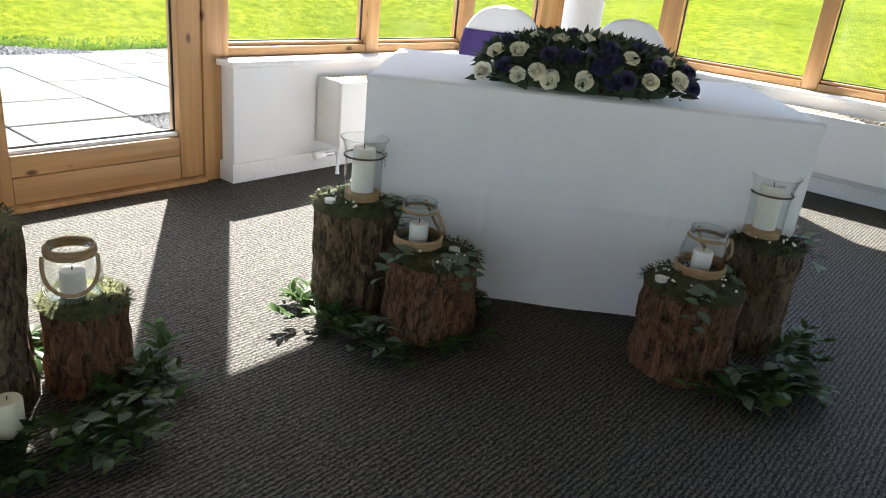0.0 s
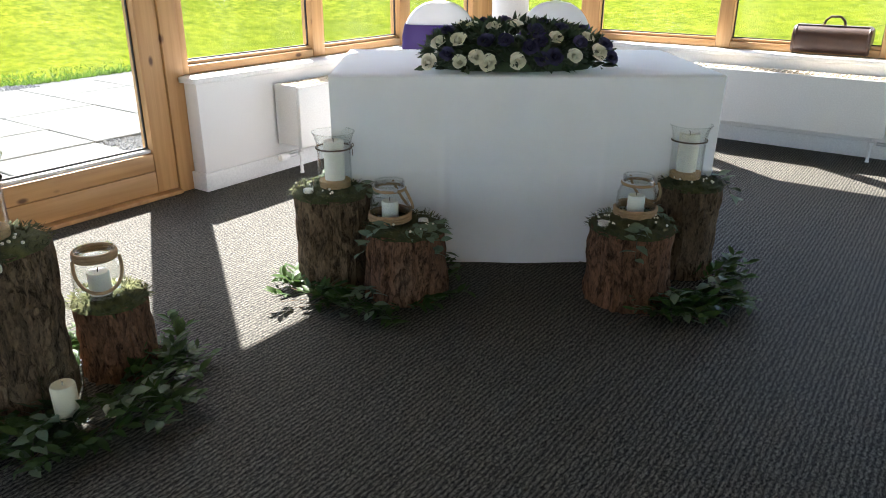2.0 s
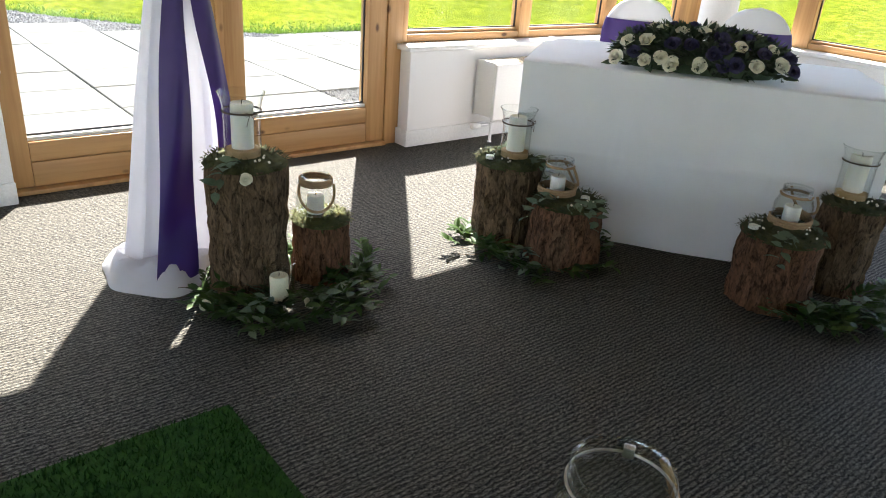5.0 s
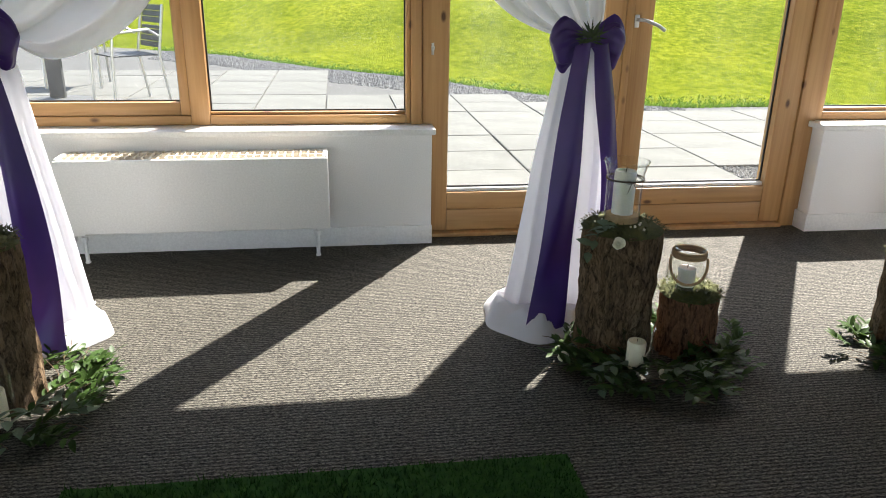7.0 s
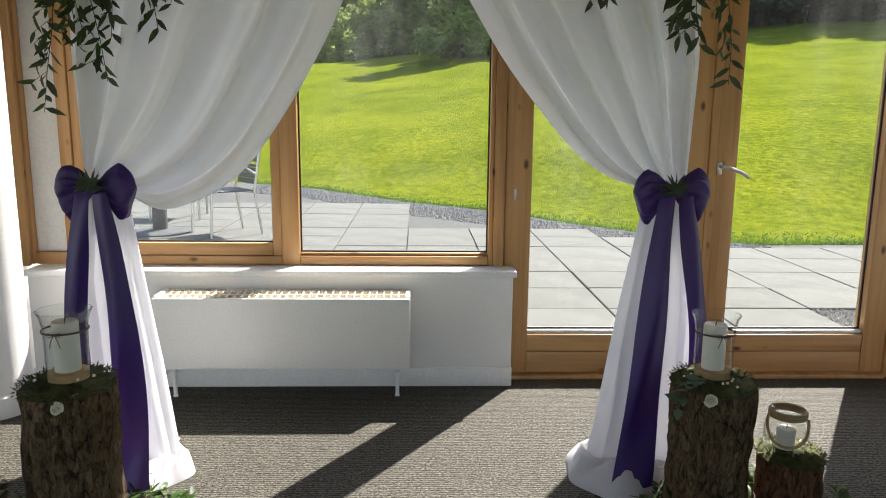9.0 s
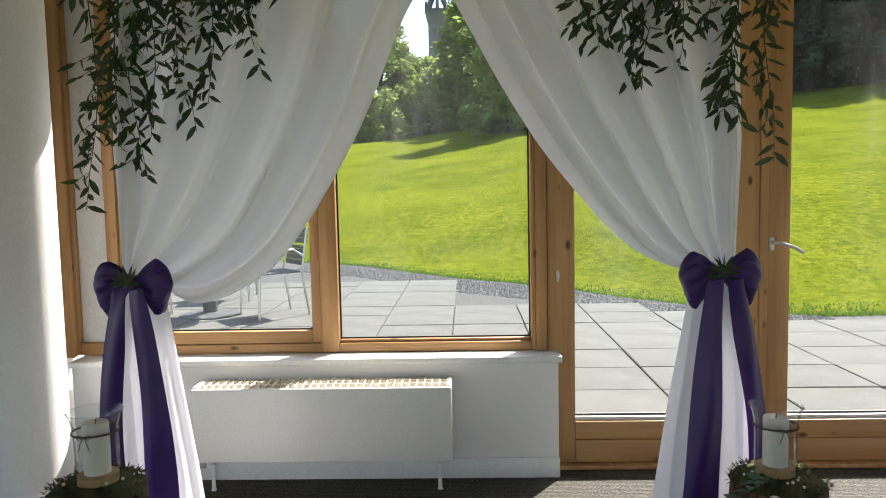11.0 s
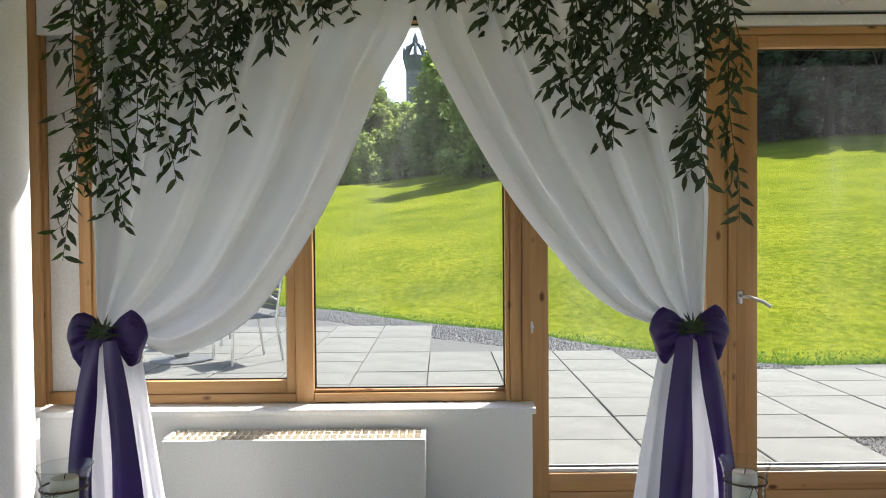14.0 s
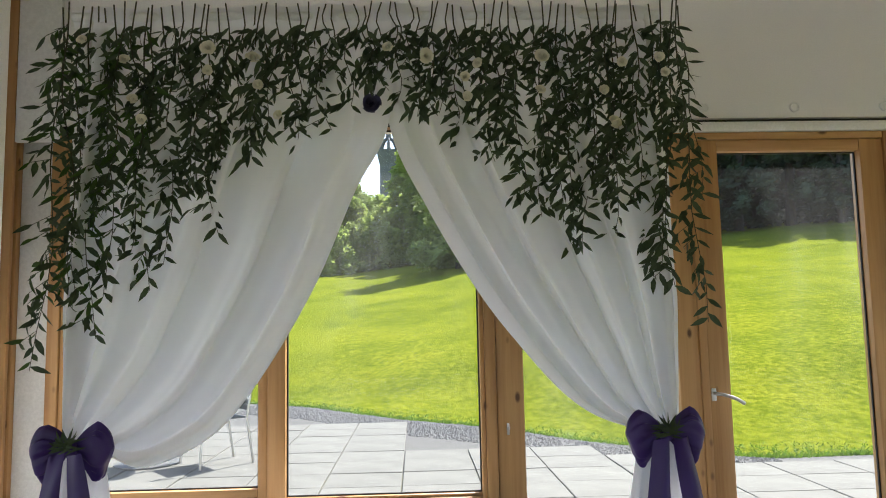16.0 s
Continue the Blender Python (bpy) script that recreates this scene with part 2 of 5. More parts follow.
VOILE = fabric("white_voile", (0.84, 0.84, 0.87), (0.88, 0.88, 0.90), 0.7, 0.46, clear=0.02)
SATIN = fabric("purple_satin", (0.034, 0.0105, 0.125), (0.050, 0.0150, 0.170), 0.42, 0.06, sheen=0.0)
LINEN = fabric("white_tablecloth", (0.84, 0.84, 0.85), (0.88, 0.88, 0.89), 0.75, 0.05)
STRETCH = fabric("white_chair_cover", (0.80, 0.80, 0.81), (0.85, 0.85, 0.86), 0.6, 0.03)


def glass_material(name, tint=(1, 1, 1), gloss=0.45, base=0.02, haze=0.0):
    m, n, l, b = material(name, 0.0)
    out = n["Material Output"]
    tp = n.new("ShaderNodeBsdfTransparent")
    tp.inputs[0].default_value = (*tint, 1)
    gl = n.new("ShaderNodeBsdfGlossy")
    gl.inputs["Roughness"].default_value = 0.02
    lw = n.new("ShaderNodeLayerWeight")
    lw.inputs[0].default_value = 0.5
    pw = n.new("ShaderNodeMath")
    pw.operation = "POWER"
    l.new(lw.outputs["Facing"], pw.inputs[0])
    pw.inputs[1].default_value = 4.0
    ma = n.new("ShaderNodeMath")
    ma.operation = "MULTIPLY_ADD"
    l.new(pw.outputs[0], ma.inputs[0])
    ma.inputs[1].default_value, ma.inputs[2].default_value = gloss, base
    mx = n.new("ShaderNodeMixShader")
    l.new(ma.outputs[0], mx.inputs[0])
    l.new(tp.outputs[0], mx.inputs[1])
    l.new(gl.outputs[0], mx.inputs[2])
    last = mx
    if haze:
        # reflection haze on the panes, painted as a streaky translucent film
        haze_film = n.new("ShaderNodeBsdfTranslucent")
        marks = ramp(n, l, noise_tex(n, l, coords(n, l, (2.6, 2.6, 0.9)), 1.0, 7, 0.65), [(0.42, (0.10, 0.10, 0.10)), (0.60, (0.35, 0.35, 0.35)), (0.74, (1, 1, 1))])
        share = n.new("ShaderNodeMath")
        share.operation = "MULTIPLY"
        l.new(marks, share.inputs[0])
        share.inputs[1].default_value = haze
        last = n.new("ShaderNodeMixShader")
        l.new(share.outputs[0], last.inputs[0])
        l.new(mx.outputs[0], last.inputs[1])
        l.new(haze_film.outputs[0], last.inputs[2])
    l.new(last.outputs[0], out.inputs["Surface"])
    return m


PANE = glass_material("window_glass", (0.93, 0.95, 0.94), 0.30, 0.005, 0.026)
JAR_GLASS = glass_material("clear_jar_glass", (0.965, 0.975, 0.97), 0.9, 0.015)


def carpet_material():
    m, n, l, b = material("ribbed_charcoal_carpet", 0.62)
    v = coords(n, l)
    sep = n.new("ShaderNodeSeparateXYZ")
    l.new(v, sep.inputs[0])
    wob = noise_tex(n, l, coords(n, l, (38, 60, 1)), 1.0, 4, 0.75)
    mul = n.new("ShaderNodeMath")
    mul.operation = "MULTIPLY_ADD"
    l.new(wob, mul.inputs[0])
    mul.inputs[1].default_value = 0.032
    l.new(sep.outputs["Y"], mul.inputs[2])
    fr = n.new("ShaderNodeMath")
    fr.operation = "PINGPONG"
    l.new(mul.outputs[0], fr.inputs[0])
    fr.inputs[1].default_value = 0.0074
    nr = n.new("ShaderNodeMath")
    nr.operation = "MULTIPLY"
    l.new(fr.outputs[0], nr.inputs[0])
    nr.inputs[1].default_value = 1 / 0.0074
    loop = noise_tex(n, l, coords(n, l, (1, 1, 1)), 210, 3, 0.75)
    fleck = noise_tex(n, l, coords(n, l, (95, 175, 1)), 1.0, 5, 0.85)
    big = noise_tex(n, l, v, 0.9, 3)
    base = ramp(n, l, nr.outputs[0], [(0.06, (0.018, 0.0174, 0.0152)), (0.5, (0.087, 0.0834, 0.0725)), (0.95, (0.143, 0.137, 0.119))])
    base = mixed(n, l, base, ramp(n, l, fleck, [(0.42, (0.18, 0.18, 0.18)), (0.58, (1.74, 1.71, 1.56))]), 0.9, "MULTIPLY")
    base = mixed(n, l, base, ramp(n, l, loop, [(0.3, (0.4, 0.4, 0.4)), (0.65, (1, 1, 1))]), 0.6, "MULTIPLY")
    base = mixed(n, l, base, ramp(n, l, big, [(0.3, (0.88, 0.88, 0.88)), (0.7, (1, 1, 1))]), 0.8, "MULTIPLY")
    l.new(base, b.inputs["Base Color"])
    l.new(ramp(n, l, fleck, [(0.40, (0.02, 0.02, 0.02)), (0.60, (0.18, 0.18, 0.18))]), b.inputs["Specular IOR Level"])
    hsum = n.new("ShaderNodeMath")
    hsum.operation = "MULTIPLY_ADD"
    l.new(loop, hsum.inputs[0])
    hsum.inputs[1].default_value = 0.6
    l.new(nr.outputs[0], hsum.inputs[2])
    bumped(n, l, b, hsum.outputs[0], 0.4, 0.005)
    return m


CARPET = carpet_material()


# ---- mesh helpers ----
def bm_box(bm, x0, x1, y0, y1, z0, z1, bevel=0.0, seg=2):
    vs = [bm.verts.new(p) for p in ((x0, y0, z0), (x1, y0, z0), (x1, y1, z0), (x0, y1, z0), (x0, y0, z1), (x1, y0, z1), (x1, y1, z1), (x0, y1, z1))]
    fs = [bm.faces.new([vs[i] for i in f]) for f in ((0, 3, 2, 1), (4, 5, 6, 7), (0, 1, 5, 4), (1, 2, 6, 5), (2, 3, 7, 6), (3, 0, 4, 7))]
    if bevel:
        es = list({e for f in fs for e in f.edges})
        bmesh.ops.bevel(bm, geom=es, offset=bevel, segments=seg, affect="EDGES", profile=0.5)
    return bm


def boxed(x0, x1, y0, y1, z0, z1, bevel=0.0, seg=2):
    return bm_box(bmesh.new(), x0, x1, y0, y1, z0, z1, bevel, seg)


def grid_faces(bm, rows, wrap=False, flip=False):
    """Quads between rows of points; wrap closes each row on itself."""
    vr = [[bm.verts.new(p) for p in r] for r in rows]
    for a, b in zip(vr, vr[1:]):
        k = len(a)
        for i in range(k if wrap else k - 1):
            q = [a[i], a[(i + 1) % k], b[(i + 1) % k], b[i]]
            bm.faces.new(q[::-1] if flip else q)
    return vr


def lathe(bm, profile, seg=28, at=(0, 0, 0), wobble=None):
    """A turned body from (radius, height) pairs; wobble(angle, height) scales the radius."""
    rows = []
    for r, z in profile:
        row = []
        for i in range(seg):
            a = 2 * math.pi * i / seg
            k = r * (wobble(a, z) if wobble else 1)
            row.append((at[0] + k * math.cos(a), at[1] + k * math.sin(a), at[2] + z))
        rows.append(row)
    vr = grid_faces(bm, rows, wrap=True)
    for ring, r in ((vr[0], profile[0][0]), (vr[-1], profile[-1][0])):
        if r > 1e-4:
            bm.faces.new(ring[::-1] if ring is vr[0] else ring)
    return bm


def tube(bm, pts, r, seg=8, taper=None):
    """A round tube along a line of points."""
    pts = [Vector(p) for p in pts]
    rows, side = [], None
    for i, p in enumerate(pts):
        d = (pts[min(i + 1, len(pts) - 1)] - pts[max(i - 1, 0)]).normalized()
        if side is None:
            side = d.orthogonal().normalized()
        side = (side - d * side.dot(d)).normalized()
        up = d.cross(side)
        k = r if taper is None else r * (1 + (taper - 1) * i / max(1, len(pts) - 1))
        rows.append([p + k * (math.cos(2 * math.pi * j / seg) * side + math.sin(2 * math.pi * j / seg) * up) for j in range(seg)])
    vr = grid_faces(bm, rows, wrap=True)
    bm.faces.new(vr[0][::-1])
    bm.faces.new(vr[-1])
    return bm


def ring_points(r, z, seg=24, at=(0, 0), turn=1.0):
    return [(at[0] + r * math.cos(2 * math.pi * turn * i / seg), at[1] + r * math.sin(2 * math.pi * turn * i / seg), z) for i in range(seg + 1)]


def mesh_of(name, bm, mat, smooth=True):
    bmesh.ops.recalc_face_normals(bm, faces=bm.faces)
    me = bpy.data.meshes.new(name)
    bm.to_mesh(me)
    bm.free()
    me.materials.append(mat)
    if smooth:
        me.polygons.foreach_set("use_smooth", [True] * len(me.polygons))
        me.set_sharp_from_angle(angle=radians(38))
    return me


def part(name, bm, mat, parent, label="", smooth=True, m=None):
    me = bm if isinstance(bm, bpy.types.Mesh) else mesh_of(name, bm, mat, smooth)
    ob = new(name, me)
    ob.parent = parent
    if m is not None:
        ob.matrix_basis = m
    if label:
        tagged(ob, label)
    return ob


def thing(name, m, label, category, group=""):
    ob = new(name)
    ob.empty_display_size = 0.1
    ob.matrix_basis = m
    return tagged(ob, label, category, group)


def structure(name, bm, mat, label, category, smooth=True):
    ob = new(name, mesh_of(name, bm, mat, smooth))
    return tagged(ob, label, category, kind="structure")


def curve_through(keys, t):
    """A smooth line through points, t from 0 to 1."""
    k = t * (len(keys) - 1)
    i = min(int(k), len(keys) - 2)
    f = k - i
    p = [Vector(keys[max(0, min(len(keys) - 1, i + j))]) for j in (-1, 0, 1, 2)]
    return 0.5 * ((2 * p[1]) + (p[2] - p[0]) * f + (2 * p[0] - 5 * p[1] + 4 * p[2] - p[3]) * f * f + (3 * p[1] - p[0] - 3 * p[2] + p[3]) * f ** 3)


def level(pairs, x):
    xs, ys = zip(*sorted(pairs))
    return float(np.interp(x, xs, ys))


def add_leaf(bm, at, way, up, length, width, fold=0.25, bend=0.2):
    """One pointed leaf, folded along its rib and bent over its length."""
    way = Vector(way).normalized()
    side = way.cross(Vector(up))
    side = side.normalized() if side.length > 1e-4 else way.orthogonal().normalized()
    nrm = side.cross(way)
    at = Vector(at)
    mid, edge = [], []
    for f, w in ((0, 0.05), (0.3, 0.85), (0.62, 0.8), (1, 0.0)):
        c = at + way * length * f - nrm * bend * length * f * f
        mid.append(bm.verts.new(c))
        edge.append([bm.verts.new(c + s * side * width * 0.5 * w + nrm * fold * width * 0.5 * w) for s in (1, -1)] if w else None)
    for s in (0, 1):
        for i in range(2):
            q = [mid[i], mid[i + 1], edge[i + 1][s], edge[i][s]]
            bm.faces.new(q if s else q[::-1])
        q = [mid[2], mid[3], edge[2][s]]
        bm.faces.new(q if s else q[::-1])


# ---- the room ----
SILL = 0.575      # top of the sills
FACE = 3.20       # inner face of the low north wall
EAST = 5.06       # inner face of the low east wall
HEAD = 2.34       # top of the frames
CEIL = 3.30
WEST, SOUTH = -6.0, -5.0

structure("floor", boxed(WEST, EAST + 0.2, SOUTH, FACE + 0.22, -0.12, 0.0), CARPET, "dark charcoal ribbed carpet floor", "floor", False)
# unseen ceiling, its dark brown chosen to throw less light on the floor
structure("ceiling", boxed(WEST - 0.2, EAST + 0.4, SOUTH - 0.2, FACE + 0.4, CEIL, CEIL + 0.15), CEILING, "plain unseen ceiling, brown to cut bounce light", "ceiling", False)
# unseen sides, left open between 0.12 and 1.9 so daylight reaches the table
for k, (z0, z1) in enumerate(((0, 0.12), (1.9, CEIL))):
    structure(f"wall_west_{k + 1}", boxed(WEST - 0.2, WEST, SOUTH, FACE + 0.3, z0, z1), WALL, "plain white painted wall", "wall", False)
    structure(f"wall_south_{k + 1}", boxed(WEST - 0.2, EAST + 0.4, SOUTH - 0.2, SOUTH - 0.002, z0, z1), WALL, "plain white painted wall", "wall", False)
for k in range(6):
    x = WEST + 10.9 * k / 5
    structure(f"wall_south_{k + 3}", boxed(x - 0.1, x + 0.1, SOUTH - 0.2, SOUTH - 0.002, 0.12, 1.9), WALL, "plain white painted pier between openings", "wall", False)
for k in range(4):
    y = SOUTH + 8.2 * k / 3
    structure(f"wall_west_{k + 3}", boxed(WEST - 0.2, WEST, y - 0.1 if k else y, y + 0.1, 0.12, 1.9), WALL, "plain white painted pier between openings", "wall", False)
bm = boxed(-2.06, 0.22, FACE, FACE + 0.3, 0, SILL - 0.03, 0.004)
structure("wall_north_1", bm, WALL, "low white painted wall under the windows", "wall", False)
bm = boxed(2.243, EAST + 0.3, FACE, FACE + 0.3, 0, SILL - 0.03, 0.004)
structure("wall_north_2", bm, WALL, "low white painted wall beside the doors", "wall", False)
structure("wall_north_3", boxed(WEST, -2.14, FACE, FACE + 0.3, 0, CEIL), WALL, "plain white painted wall", "wall", False)
structure("wall_north_4", boxed(-2.136, EAST + 0.35, FACE + 0.10, FACE + 0.34, 2.412, CEIL), WALL, "white painted wall above the door heads", "wall", False)
structure("wall_east_1", boxed(EAST, EAST + 0.3, SOUTH, FACE - 0.003, 0, SILL - 0.03, 0.004), WALL, "low white painted wall under the windows", "wall", False)
structure("wall_east_2", boxed(EAST + 0.10, EAST + 0.34, SOUTH, FACE + 0.097, 2.412, CEIL), WALL, "white painted wall above the windows", "wall", False)
structure("trim_north", boxed(0.130, 2.250, FACE + 0.085, FACE + 0.2, HEAD + 0.003, HEAD + 0.05, 0.003), WHITE_GLOSS, "white painted strip above the frames", "trim")
# black fill paints the shade in the recess of the blind track
structure("trim_shadow_gap", boxed(-2.136, EAST + 0.09, FACE + 0.13, FACE + 0.2, HEAD + 0.05, HEAD + 0.072), BLACK_SEAL_AND_GAP, "recessed blind track above the frames, its shade painted black", "trim", False)
structure("trim_east", boxed(EAST + 0.093, EAST + 0.2, SOUTH, FACE + 0.08, HEAD + 0.003, HEAD + 0.072, 0.003), WHITE_GLOSS, "white painted strip above the frames", "trim")


def skirting(name, x0, x1, y0, y1):
    structure(name, boxed(x0, x1, y0, y1, 0, 0.095, 0.003), WHITE_GLOSS, "white gloss painted skirting board", "baseboard")


skirting("baseboard_1", -2.06, 0.223, FACE - 0.014, FACE - 0.002)
skirting("baseboard_2", 2.240, EAST - 0.016, FACE - 0.014, FACE - 0.002)
skirting("baseboard_3", EAST - 0.014, EAST - 0.002, SOUTH, FACE - 0.016)
skirting("baseboard_4", 2.2285, 2.2405, FACE - 0.014, FACE + 0.11)


def sill(name, x0, x1, y0, y1):
    structure(name, boxed(x0, x1, y0, y1, SILL - 0.03, SILL, 0.006, 3), WHITE_GLOSS, "white gloss painted window sill board", "window sill")


sill("sill_1", -2.06, 0.235, FACE - 0.03, FACE + 0.30)
sill("sill_2", 2.215, EAST + 0.3, FACE - 0.03, FACE + 0.30)
sill("sill_3", EAST - 0.03, EAST + 0.3, SOUTH, FACE - 0.034)

# ---- glazing: lengths run along the wall, u, and up it, z ----
F0, F1 = 0.105, 0.190      # how far the frames lie behind the wall's face


def on_north(u0, u1, d0, d1, z0, z1):
    return (u0, u1, FACE + d0, FACE + d1, z0, z1)


def on_east(u0, u1, d0, d1, z0, z1):
    return (EAST + d0, EAST + d1, u0, u1, z0, z1)


def bar(name, parent, put, u0, u1, z0, z1, d0=F0, d1=F1, mat=None, bevel=0.004):
    along = 2 if (z1 - z0) > (u1 - u0) else (0 if put is on_north else 1)
    ob = part(name, boxed(*put(u0, u1, d0, d1, z0, z1), bevel), mat or WOODS[along], parent)
    return ob


def pane(parent, put, u0, u1, z0, z1):
    d = (F0 + F1) / 2 + 0.01
    g = part("pane", boxed(*put(u0 - 0.006, u1 + 0.006, d, d + 0.006, z0 - 0.006, z1 + 0.006)), PANE, parent, smooth=False)
    g.visible_shadow = False
    for name, a in (("seal", (u0 - 0.001, u0 + 0.007, z0, z1)), ("seal", (u1 - 0.007, u1 + 0.001, z0, z1)), ("seal", (u0 + 0.008, u1 - 0.008, z0 - 0.001, z0 + 0.007)), ("seal", (u0 + 0.008, u1 - 0.008, z1 - 0.007, z1 + 0.001))):
        part(name, boxed(*put(a[0], a[1], d - 0.010, d - 0.001, a[2], a[3])), BLACK_SEAL_AND_GAP, parent, smooth=False)


def glazing(name, put, posts, label, panes, head=HEAD):
    """posts: upright members (u0, u1); panes: (u0, u1, bottom, sash) between them."""
    win = tagged(new(name), label, "window", kind="structure")
    for a, b in posts:
        bar("post", win, put, a, b, SILL + 0.002, head)
    top = head - 0.022 if head == HEAD else head - 0.006
    for a, b, z, sash in panes:
        bar("bottom_rail", win, put, a + 0.001, b - 0.001, SILL + 0.002, SILL + 0.045, F0 + 0.003)
        bar("top_rail", win, put, a + 0.001, b - 0.001, top, head, F0 + 0.003)
        if sash:
            w = 0.045
            for q in ((a + 0.002, a + w, SILL + 0.047, top - 0.002), (b - w, b - 0.002, SILL + 0.047, top - 0.002), (a + w + 0.001, b - w - 0.001, SILL + 0.047, z), (a + w + 0.001, b - w - 0.001, top - 0.058, top - 0.002)):
                bar("sash", win, put, *q, F0 + 0.012, F1 - 0.01)
            pane(win, put, a + w, b - w, z, top - 0.058)
        else:
            bar("bead", win, put, a + 0.002, b - 0.002, SILL + 0.047, z, F0 + 0.02, F1 - 0.005)
            pane(win, put, a, b, z, top - 0.002)
    return win


w1 = glazing("window_1", on_north, [(-2.135, -2.07), (-1.916, -1.86), (-0.893, -0.809), (0.107, 0.128)], "pine framed fixed windows beside the double doors",
             [(-1.86, -0.893, 0.682, True), (-0.809, 0.107, 0.635, False)], HEAD + 0.048)
bar("bottom_rail", w1, on_north, -2.069, -1.917, SILL + 0.002, SILL + 0.06, F0 + 0.003)
part("infill_panel", boxed(*on_north(-2.068, -1.918, 0.135, 0.165, SILL + 0.062, HEAD + 0.048), 0.002), SOFFIT, w1, "white infill panel")
glazing("window_2", on_north, [(2.252, 2.292), (3.165, 3.26), (3.985, 4.095), (4.87, 5.25)], "pine framed window with knots beside the glazed doors",
        [(2.292, 3.165, 0.64, False), (3.26, 3.985, 0.64, False), (4.095, 4.87, 0.64, False)], HEAD + 0.048)
glazing("window_3", on_east, [(3.20, 3.30), (2.405, 2.55), (1.465, 1.56), (0.50, 0.59), (-0.45, -0.35), (-1.4, -1.3), (-2.4, -2.3), (-3.4, -3.3), (-4.99, -4.9)], "row of pine framed windows on the side wall",
        [(2.55, 3.20, 0.64, False), (1.56, 2.405, 0.64, False), (0.59, 1.465, 0.64, False), (-0.35, 0.50, 0.64, False), (-1.3, -0.45, 0.64, False), (-2.3, -1.4, 0.64, False), (-3.3, -2.4, 0.64, False), (-4.9, -3.4, 0.64, False)])

part("corner_post", boxed(-2.135, -2.072, FACE + 0.055, FACE + 0.083, SILL + 0.002, CEIL - 0.004, 0.003), WOODS[2], w1)
part("infill_panel", boxed(-2.069, -1.87, FACE + 0.058, FACE + 0.083, HEAD - 0.02, CEIL - 0.004, 0.002), SOFFIT, w1, "white infill panel")

# double doors
dr = tagged(new("door_1"), "closed pine double doors with tall glass panes", "door", kind="structure")
bar("jamb", dr, on_north, 0.1295, 0.182, 0.0, HEAD, F0 - 0.01, F1 + 0.02)
bar("jamb", dr, on_north, 2.150, 2.250, 0.0, HEAD, F0 - 0.01, F1 + 0.02)
bar("head_rail", dr, on_north, 0.183, 2.149, HEAD - 0.035, HEAD, F0 - 0.006, F1 + 0.02)
bar("threshold", dr, on_north, 0.183, 2.149, 0.0, 0.021, F0 - 0.032, F1 + 0.05, WOODS[1])
for a, b, g0, g1 in ((0.1845, 1.166, 0.311, 1.063), (1.207, 2.147, 1.308, 2.030)):
    leaf = part("door_leaf", boxed(*on_north(a, g0, F0, F1, 0.026, HEAD - 0.038), 0.004), WOODS[2], dr)
    part("stile", boxed(*on_north(g1, b, F0, F1, 0.026, HEAD - 0.038), 0.004), WOODS[2], leaf)
    part("bottom_rail", boxed(*on_north(g0 + 0.001, g1 - 0.001, F0 + 0.002, F1, 0.026, 0.135), 0.004), WOODS[0], leaf)
    part("bottom_rail", boxed(*on_north(g0 + 0.001, g1 - 0.001, F0 + 0.004, F1, 0.137, 0.225), 0.004), WOODS[0], leaf)
    part("top_rail", boxed(*on_north(g0 + 0.001, g1 - 0.001, F0 + 0.002, F1, 2.245, HEAD - 0.038), 0.004), WOODS[0], leaf)
    part("glazing_bead", boxed(*on_north(g0, g1, F0 + 0.02, F1, 0.226, 0.243), 0.002), WHITE_GLOSS, leaf, "white glazing bead")
    pane(dr, on_north, g0, g1, 0.245, 2.245)

bar("cover_strip", dr, on_north, 1.1675, 1.2055, 0.026, HEAD - 0.038, F0 - 0.008, F1)


def lever(u, z, flip, parent):
    y = FACE + F0
    bm = bm_box(bmesh.new(), u - 0.012, u + 0.012, y - 0.008, y - 0.001, z - 0.03, z + 0.03, 0.004)
    tube(bm, [(u, y - 0.006, z + 0.008), (u, y - 0.045, z + 0.008), (u + flip * 0.03, y - 0.055, z + 0.004), (u + flip * 0.09, y - 0.055, z - 0.018), (u + flip * 0.125, y - 0.052, z - 0.04)], 0.0085, 10)
    part("handle", bm, CHROME, parent, "brushed steel lever handle")


lever(1.222, 1.062, 1, dr)
bm = bm_box(bmesh.new(), 0.226, 0.238, FACE + F0 - 0.008, FACE + F0 - 0.001, 0.90, 0.955, 0.002)
bm_box(bm, 0.224, 0.240, FACE + F0 - 0.016, FACE + F0 - 0.0085, 0.925, 0.94, 0.002)
part("catch", bm, CHROME, dr, "small steel window catch")

# pale discs in place of the round holes above the doors, bright with sky
hole_disc_bm = bmesh.new()
lathe(hole_disc_bm, [(0.024, 0), (0.026, 0.004), (0.026, 0.010), (0.020, 0.014), (0.016, 0.010), (0.0, 0.009)], 24)
hole_disc = tagged(new("sky_hole_disc", mesh_of("sky_hole_disc", hole_disc_bm, PLASTIC)), "small pale disc standing for a round hole with sky behind", "wall fitting", "discs above the doors")
hole_disc.matrix_basis = pose(1.250, FACE + 0.0995, 2.463, 90)
for x in (1.710, 2.170, 2.630):
    copy_thing(hole_disc, pose(x, FACE + 0.0995, 2.463, 90))

